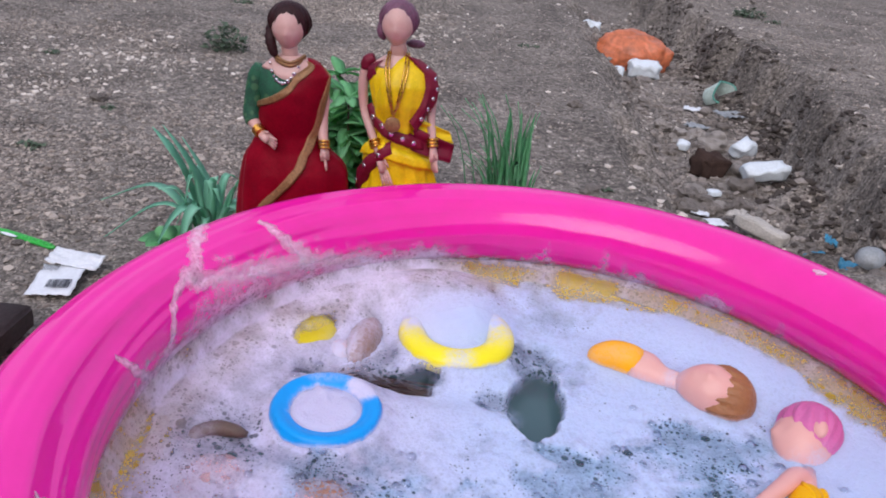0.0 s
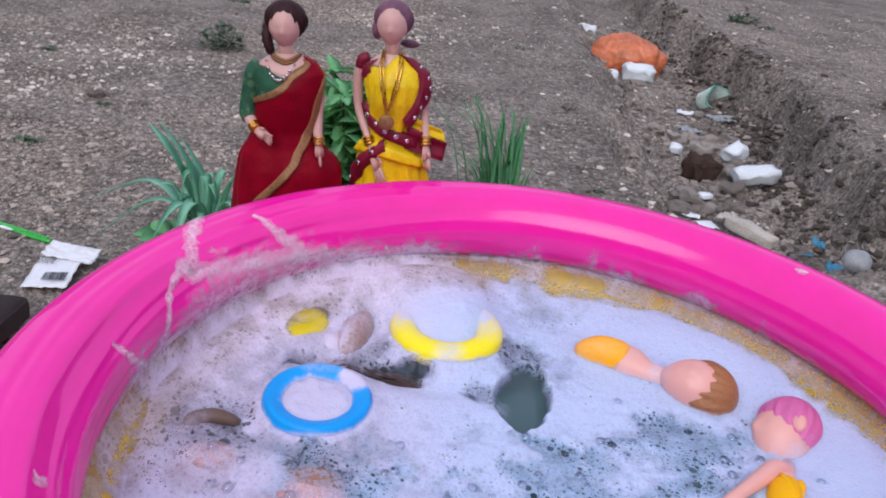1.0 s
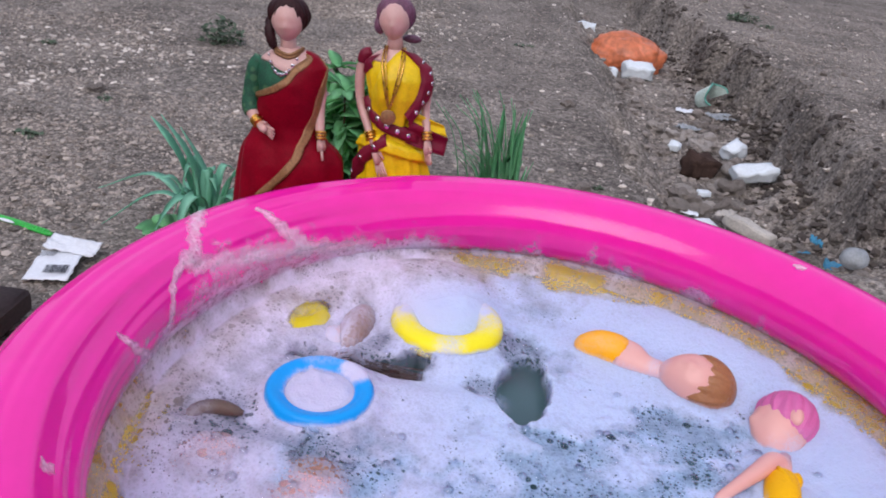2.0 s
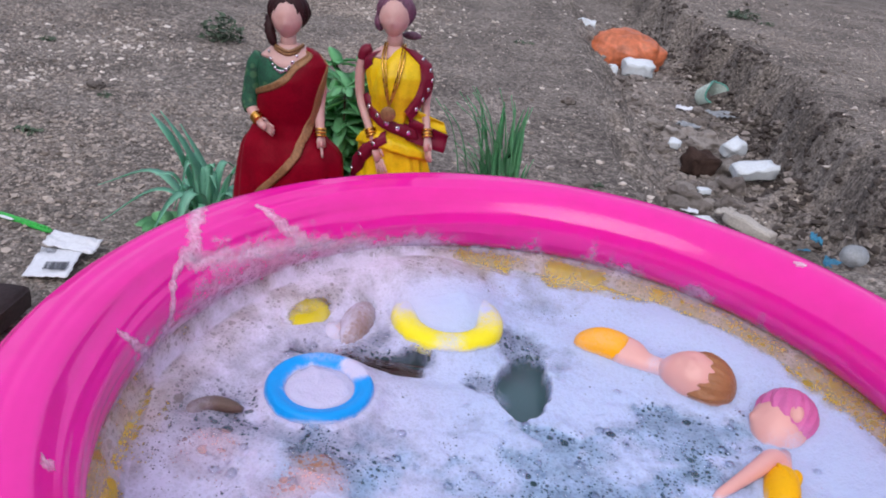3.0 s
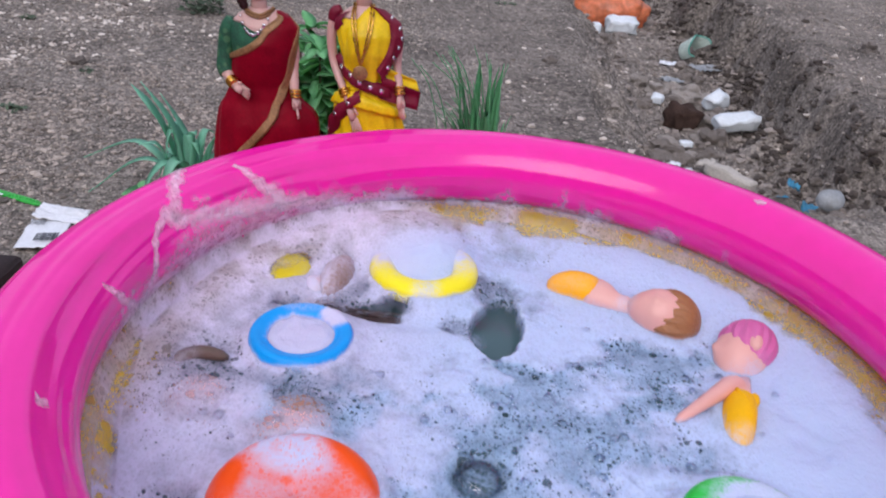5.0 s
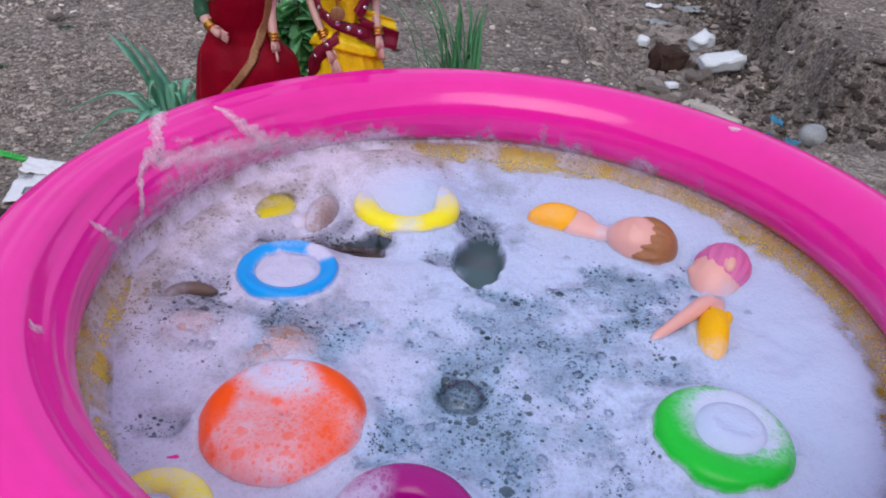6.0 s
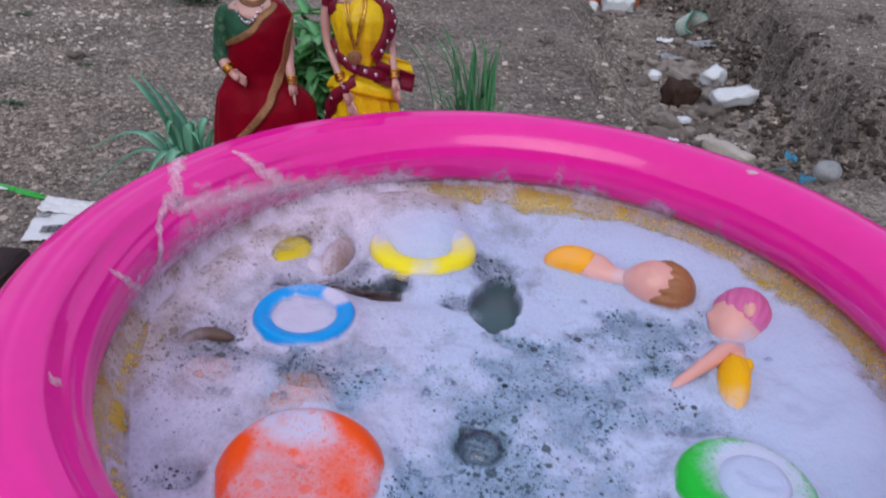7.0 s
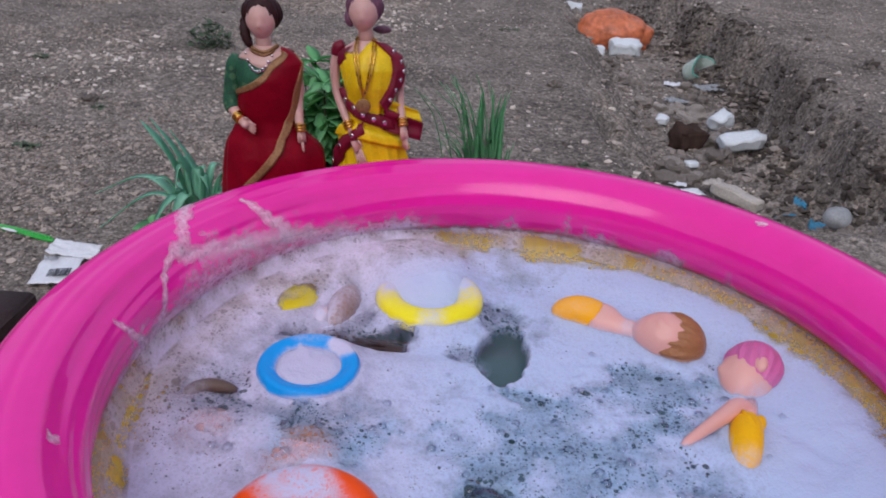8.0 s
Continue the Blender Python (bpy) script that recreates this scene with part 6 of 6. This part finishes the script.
bm = bmesh.new()
tube(bm, curve_points([(-0.038, 0.012, 0.002), (-0.014, 0.004, 0.003), (0.012, -0.004, 0.0025), (0.036, -0.012, 0.002)], 6), [0.0016, 0.003] + [0.0034] * 15 + [0.0030, 0.0016], 10, 0, 0.5)
for k in range(9):
    ball(bm, (-0.002 + k * 0.0042, 0.0006 - k * 0.0014, 0.0045), (0.0014, 0.0024, 0.0010), 0, None, 8, 6)
ball(bm, (-0.018, 0.0015, 0.004), (0.011, 0.0022, 0.0012), 1, Matrix.Rotation(radians(-18), 3, "Z"), 12, 8)
thing("plastic_strip", bm, [M_GREEN_STRIP, M_PAPER], "green plastic strip with a white label on the gravel", "litter", pose(-0.423, 0.655, gz(-0.423, 0.655)))

bm = bmesh.new()
block(bm, 0.36, 0.30, 0.022, 0.003, 4, 0.0012, cuts=6)
thing("board", bm, M_BOARD, "dark brown worn wooden board lying on the soil", "board", pose(-0.515, 0.362, gz(-0.515, 0.362) + 0.012, 0, 0, -2))

# ---- litter and lumps in the ditch ----


def lay_at(x, y, lift=0.0, rz=0.0, rx=0.0, ry=0.0):
    return pose(x, y, gz(x, y) + lift, rx, ry, rz)


M_STYRO = mat("polystyrene", (0.74, 0.82, 0.86), 0.8, scale=30, fine=260, bump=0.0012, bump_scale=320, spec=0.25, second=(0.62, 0.67, 0.69))


def foam_block(x, y, w, d, h, rz, rx=0, ry=0, seed=0, lift=0.55, label="broken white polystyrene block lying in the ditch"):
    bm = bmesh.new()
    block(bm, w, d, h, min(w, d, h) * 0.05, seed, min(w, d, h) * 0.26, cuts=4)
    thing("polystyrene_block", bm, M_STYRO, label, "polystyrene block", lay_at(x, y, h * lift, rz, rx, ry), group="polystyrene pieces in the ditch")


foam_block(0.588, 1.345, 0.086, 0.036, 0.024, 14, 16, -6, 1, 0.95)
foam_block(0.586, 1.470, 0.044, 0.032, 0.026, 35, 14, -14, 2, 0.95)
foam_block(0.472, 1.495, 0.024, 0.020, 0.016, -30, 10, 0, 3, 0.8)
foam_block(0.520, 2.170, 0.085, 0.050, 0.036, 5, 12, 0, 4, 0.55, "broken white polystyrene piece beside the orange bag")
foam_block(0.430, 2.110, 0.034, 0.030, 0.024, 12, 0, 0, 5)
foam_block(0.430, 2.700, 0.060, 0.034, 0.030, -8, 0, 0, 6)
foam_block(0.472, 1.256, 0.024, 0.014, 0.010, 10, 0, 0, 7)

bm = bmesh.new()
got = bmesh.ops.create_icosphere(bm, subdivisions=5, radius=1.0)
for v in bm.verts:
    q = v.co * 1.7 + Vector((4.0, 2.0, 9.0))
    ridge = abs(noise.noise(q * 0.9)) + 0.45 * abs(noise.noise(q * 2.1)) + 0.16 * abs(noise.noise(q * 4.6))
    d = 0.94 + 0.20 * ridge
    v.co = Vector((v.co.x * d * 0.118, v.co.y * d * 0.085, max(-0.5, v.co.z * d) * 0.074))
thing("plastic_bag", bm, M_ORANGE_BAG, "crumpled orange plastic bag lying in the ditch", "plastic bag", lay_at(0.50, 2.30, 0.03, -6))

bm = bmesh.new()
block(bm, 0.060, 0.046, 0.042, 0.003, 5, 0.012, cuts=4)
thing("clay_lump", bm, M_BROWN, "dark brown broken clay lump in the ditch", "lump", lay_at(0.497, 1.38, 0.015, 12, 8, 6))

carton = empty("carton", "crushed pale grey carton lying in the ditch", "carton", lay_at(0.505, 1.100, 0.014, -50, 0, 4))
bm = bmesh.new()
block(bm, 0.085, 0.026, 0.020, 0.002, 6, 0.0035, cuts=5)
part("carton_body", bm, M_CARTON, carton)
flap = part("carton_flap", sheet(0.030, 0.028, 9, 0.006), M_CARTON, carton)
flap.matrix_local = pose(-0.050, 0.004, 0.002, 0, -20, 15)
for seed, (x, y, w, d, rz) in enumerate([(0.436, 1.132, 0.048, 0.030, 15), (0.425, 1.165, 0.030, 0.018, -20), (0.508, 0.972, 0.030, 0.018, -10)]):
    thing("paper_scrap", sheet(w, d, 11 + seed, 0.003), M_PAPER, "torn white paper scrap lying in the ditch", "litter", lay_at(x, y, 0.009, rz), group="paper scraps in the ditch")
for seed, (x, y, w, rz) in enumerate([(0.528, 0.950, 0.040, 30), (0.556, 0.915, 0.034, -20), (0.520, 0.925, 0.026, 70)]):
    thing("plastic_scrap", sheet(w, w * 0.7, 21 + seed, 0.006), M_BLUE_SCRAP, "crumpled blue plastic scrap on the soil", "litter", lay_at(x, y, 0.013, rz, 20), group="blue plastic scraps")
bm = bmesh.new()
ball(bm, (0, 0, 0.014), (0.0185, 0.0165, 0.0150), 0, None, 24, 16, lambda v: v * (1 + 0.06 * noise.noise(v * 2)))
thing("plastic_ball", bm, M_FILM, "crumpled clear pale plastic ball on the soil", "litter", lay_at(0.553, 0.880, 0.003))
for seed, (x, y, w, d, rz, m, label) in enumerate([(0.668, 1.815, 0.070, 0.055, 20, M_FILM, "grey clear plastic film lying in the ditch"), (0.585, 1.850, 0.045, 0.030, -15, M_PAPER, "torn pale paper scrap lying in the ditch"),
                                                   (0.556, 1.70, 0.05, 0.04, 35, M_FILM, "grey clear plastic film lying in the ditch")]):
    thing("plastic_film" if m is M_FILM else "paper_scrap", sheet(w, d, 31 + seed, 0.007), m, label, "litter", lay_at(x, y, 0.006, rz))
cup = empty("broken_cup", "broken pale green plastic cup lying in the ditch", "cup", lay_at(0.648, 1.93, 0.018, 20, 60, 10))
bm = bmesh.new()
rows = []
for r0, h in ((0.026, 0.0), (0.032, 0.05), (0.030, 0.05), (0.024, 0.003)):
    rows.append([bm.verts.new((r0 * math.cos(a), r0 * math.sin(a), h + 0.008 * math.sin(3 * a) * (h > 0.02))) for a in (radians(20 + 220 * k / 22) for k in range(23))])
grid_faces(bm, rows, False)
part("cup_wall", bm, mat("pale_green_plastic", (0.42, 0.52, 0.47), 0.4, vary=0.3, scale=60), cup)
bm = bmesh.new()
tube(bm, [(0.032 * math.cos(radians(a)), 0.032 * math.sin(radians(a)), 0.05 + 0.008 * math.sin(3 * radians(a))) for a in range(20, 241, 10)], [0.0022] * 23, 8)
part("cup_rim", bm, mat("green_plastic_rim", (0.10, 0.36, 0.28), 0.35, vary=0.2, scale=60), cup, "darker green rolled rim")

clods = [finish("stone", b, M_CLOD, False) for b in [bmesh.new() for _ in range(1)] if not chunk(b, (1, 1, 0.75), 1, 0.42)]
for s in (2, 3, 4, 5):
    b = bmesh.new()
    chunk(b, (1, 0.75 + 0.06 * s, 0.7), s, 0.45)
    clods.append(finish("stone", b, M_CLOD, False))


M_PALE_CLOD = mat("pale_dry_clod", (0.60, 0.55, 0.50), 0.95, scale=40, fine=300, bump=0.004, bump_scale=160, spec=0.1, second=(0.30, 0.27, 0.24), objrand=0.4)
pale_clods = [me.copy() for me in clods]
for me in pale_clods:
    me.materials[0] = M_PALE_CLOD


def stone(x, y, size, kind, rz, label="lump of dry grey soil lying in the ditch", shapes=clods):
    ob = new("stone", shapes[kind % len(shapes)])
    ob.matrix_world = lay_at(x, y, size * 0.25, rz) @ Matrix.Scale(size, 4)
    tagged(ob, label, "stone", group="soil lumps and stones")


stone(0.533, 1.290, 0.024, 0, 10)
stone(0.580, 1.425, 0.028, 1, 50)
stone(0.545, 1.400, 0.020, 2, 20)
stone(0.427, 1.222, 0.026, 3, 0)
stone(0.412, 1.190, 0.022, 4, 80)
stone(0.450, 1.195, 0.018, 0, 130)
stone(0.500, 1.210, 0.020, 1, 200)
stone(0.225, 1.418, 0.013, 1, 20, "pale flat stone on the soil")
stone(0.200, 0.985, 0.012, 2, 20, "small grey stone on the soil")
stone(0.560, 0.852, 0.018, 3, 20, "grey soil lump at the ditch's end")
stone(0.585, 0.905, 0.020, 0, 70, "grey soil lump at the ditch's end")
stone(0.690, 2.09, 0.018, 4, 0, "reddish grey stone in the ditch wall")
for k in range(52):
    y = 0.98 + 1.3 * rnd.random() ** 1.3
    stone(rnd.uniform(0.40, 0.64), y, 0.006 + 0.017 * rnd.random() ** 2.2, k, rnd.uniform(0, 360))
for x, y, size, kind in ((0.424, 1.248, 0.017, 1), (0.440, 1.262, 0.021, 3), (0.452, 1.232, 0.014, 0), (0.470, 1.215, 0.016, 2), (0.436, 1.222, 0.019, 4), (0.520, 1.300, 0.020, 2), (0.560, 1.395, 0.022, 0),
                         (0.535, 1.530, 0.026, 3), (0.560, 1.560, 0.030, 1), (0.600, 1.545, 0.024, 4), (0.500, 1.620, 0.022, 2), (0.470, 1.660, 0.018, 0), (0.545, 1.640, 0.018, 1), (0.478, 1.560, 0.012, 3)):
    stone(x, y, size, kind, 360 * rnd.random(), "pale grey broken lump of dry soil in the ditch", pale_clods)
for k in range(26):
    x, y = rnd.uniform(-1.0, 0.1), rnd.uniform(0.62, 2.2)
    stone(x, y, 0.005 + 0.007 * rnd.random() ** 2, k, rnd.uniform(0, 360), "small stone lying on the gravel")
for k in range(22):
    x, y = rnd.uniform(0.80, 1.7), rnd.uniform(1.2, 3.4)
    stone(x, y, 0.006 + 0.014 * rnd.random() ** 2, k, rnd.uniform(0, 360), "small stone on the bank of the ditch")

# ---- weeds ----


def weed(x, y, spread, height, count, label):
    bm = bmesh.new()
    for k in range(count):
        a, r = rnd.uniform(0, 2 * math.pi), spread * rnd.random() ** 0.6
        c = Vector((math.cos(a) * r, math.sin(a) * r * 0.7, height * rnd.random() * (1 - 0.5 * r / spread)))
        s = rnd.uniform(0.004, 0.009) * (spread / 0.035) ** 0.5
        m = Euler((rnd.uniform(-0.7, 0.7), rnd.uniform(-0.7, 0.7), rnd.uniform(0, 6.3))).to_matrix()
        q = [bm.verts.new(c + m @ Vector(p) * s) for p in ((-1, 0, 0), (-0.2, -0.45, 0.12), (1, 0, -0.15), (-0.2, 0.45, 0.12))]
        bm.faces.new((q[0], q[1], q[2]))
        bm.faces.new((q[0], q[2], q[3]))
        if k % 5 == 0:
            tube(bm, [(c.x * 0.3, c.y * 0.3, 0), c], [0.0007, 0.0004], 5)
    thing("weed", bm, M_WEED, label, "weed", lay_at(x, y), smooth=False)


weed(-0.500, 1.55, 0.048, 0.062, 190, "low dusty dark green weed on the soil")
weed(0.935, 2.62, 0.055, 0.035, 130, "small green weed on the ditch bank")
weed(0.995, 2.55, 0.03, 0.012, 40, "small green weed on the ditch bank")
weed(-0.535, 1.085, 0.012, 0.008, 30, "tiny dusty green weed among the gravel")
weed(-0.552, 0.90, 0.022, 0.008, 34, "tiny dusty green weed among the gravel")
weed(-0.78, 1.38, 0.016, 0.010, 30, "tiny dusty green weed among the gravel")
weed(0.226, 1.0, 0.010, 0.006, 24, "tiny green weed at the ditch edge")
weed(0.16, 1.93, 0.03, 0.006, 24, "tiny green weed on the path")
weed(-0.63, 2.12, 0.03, 0.012, 40, "tiny dusty green weed among the gravel")
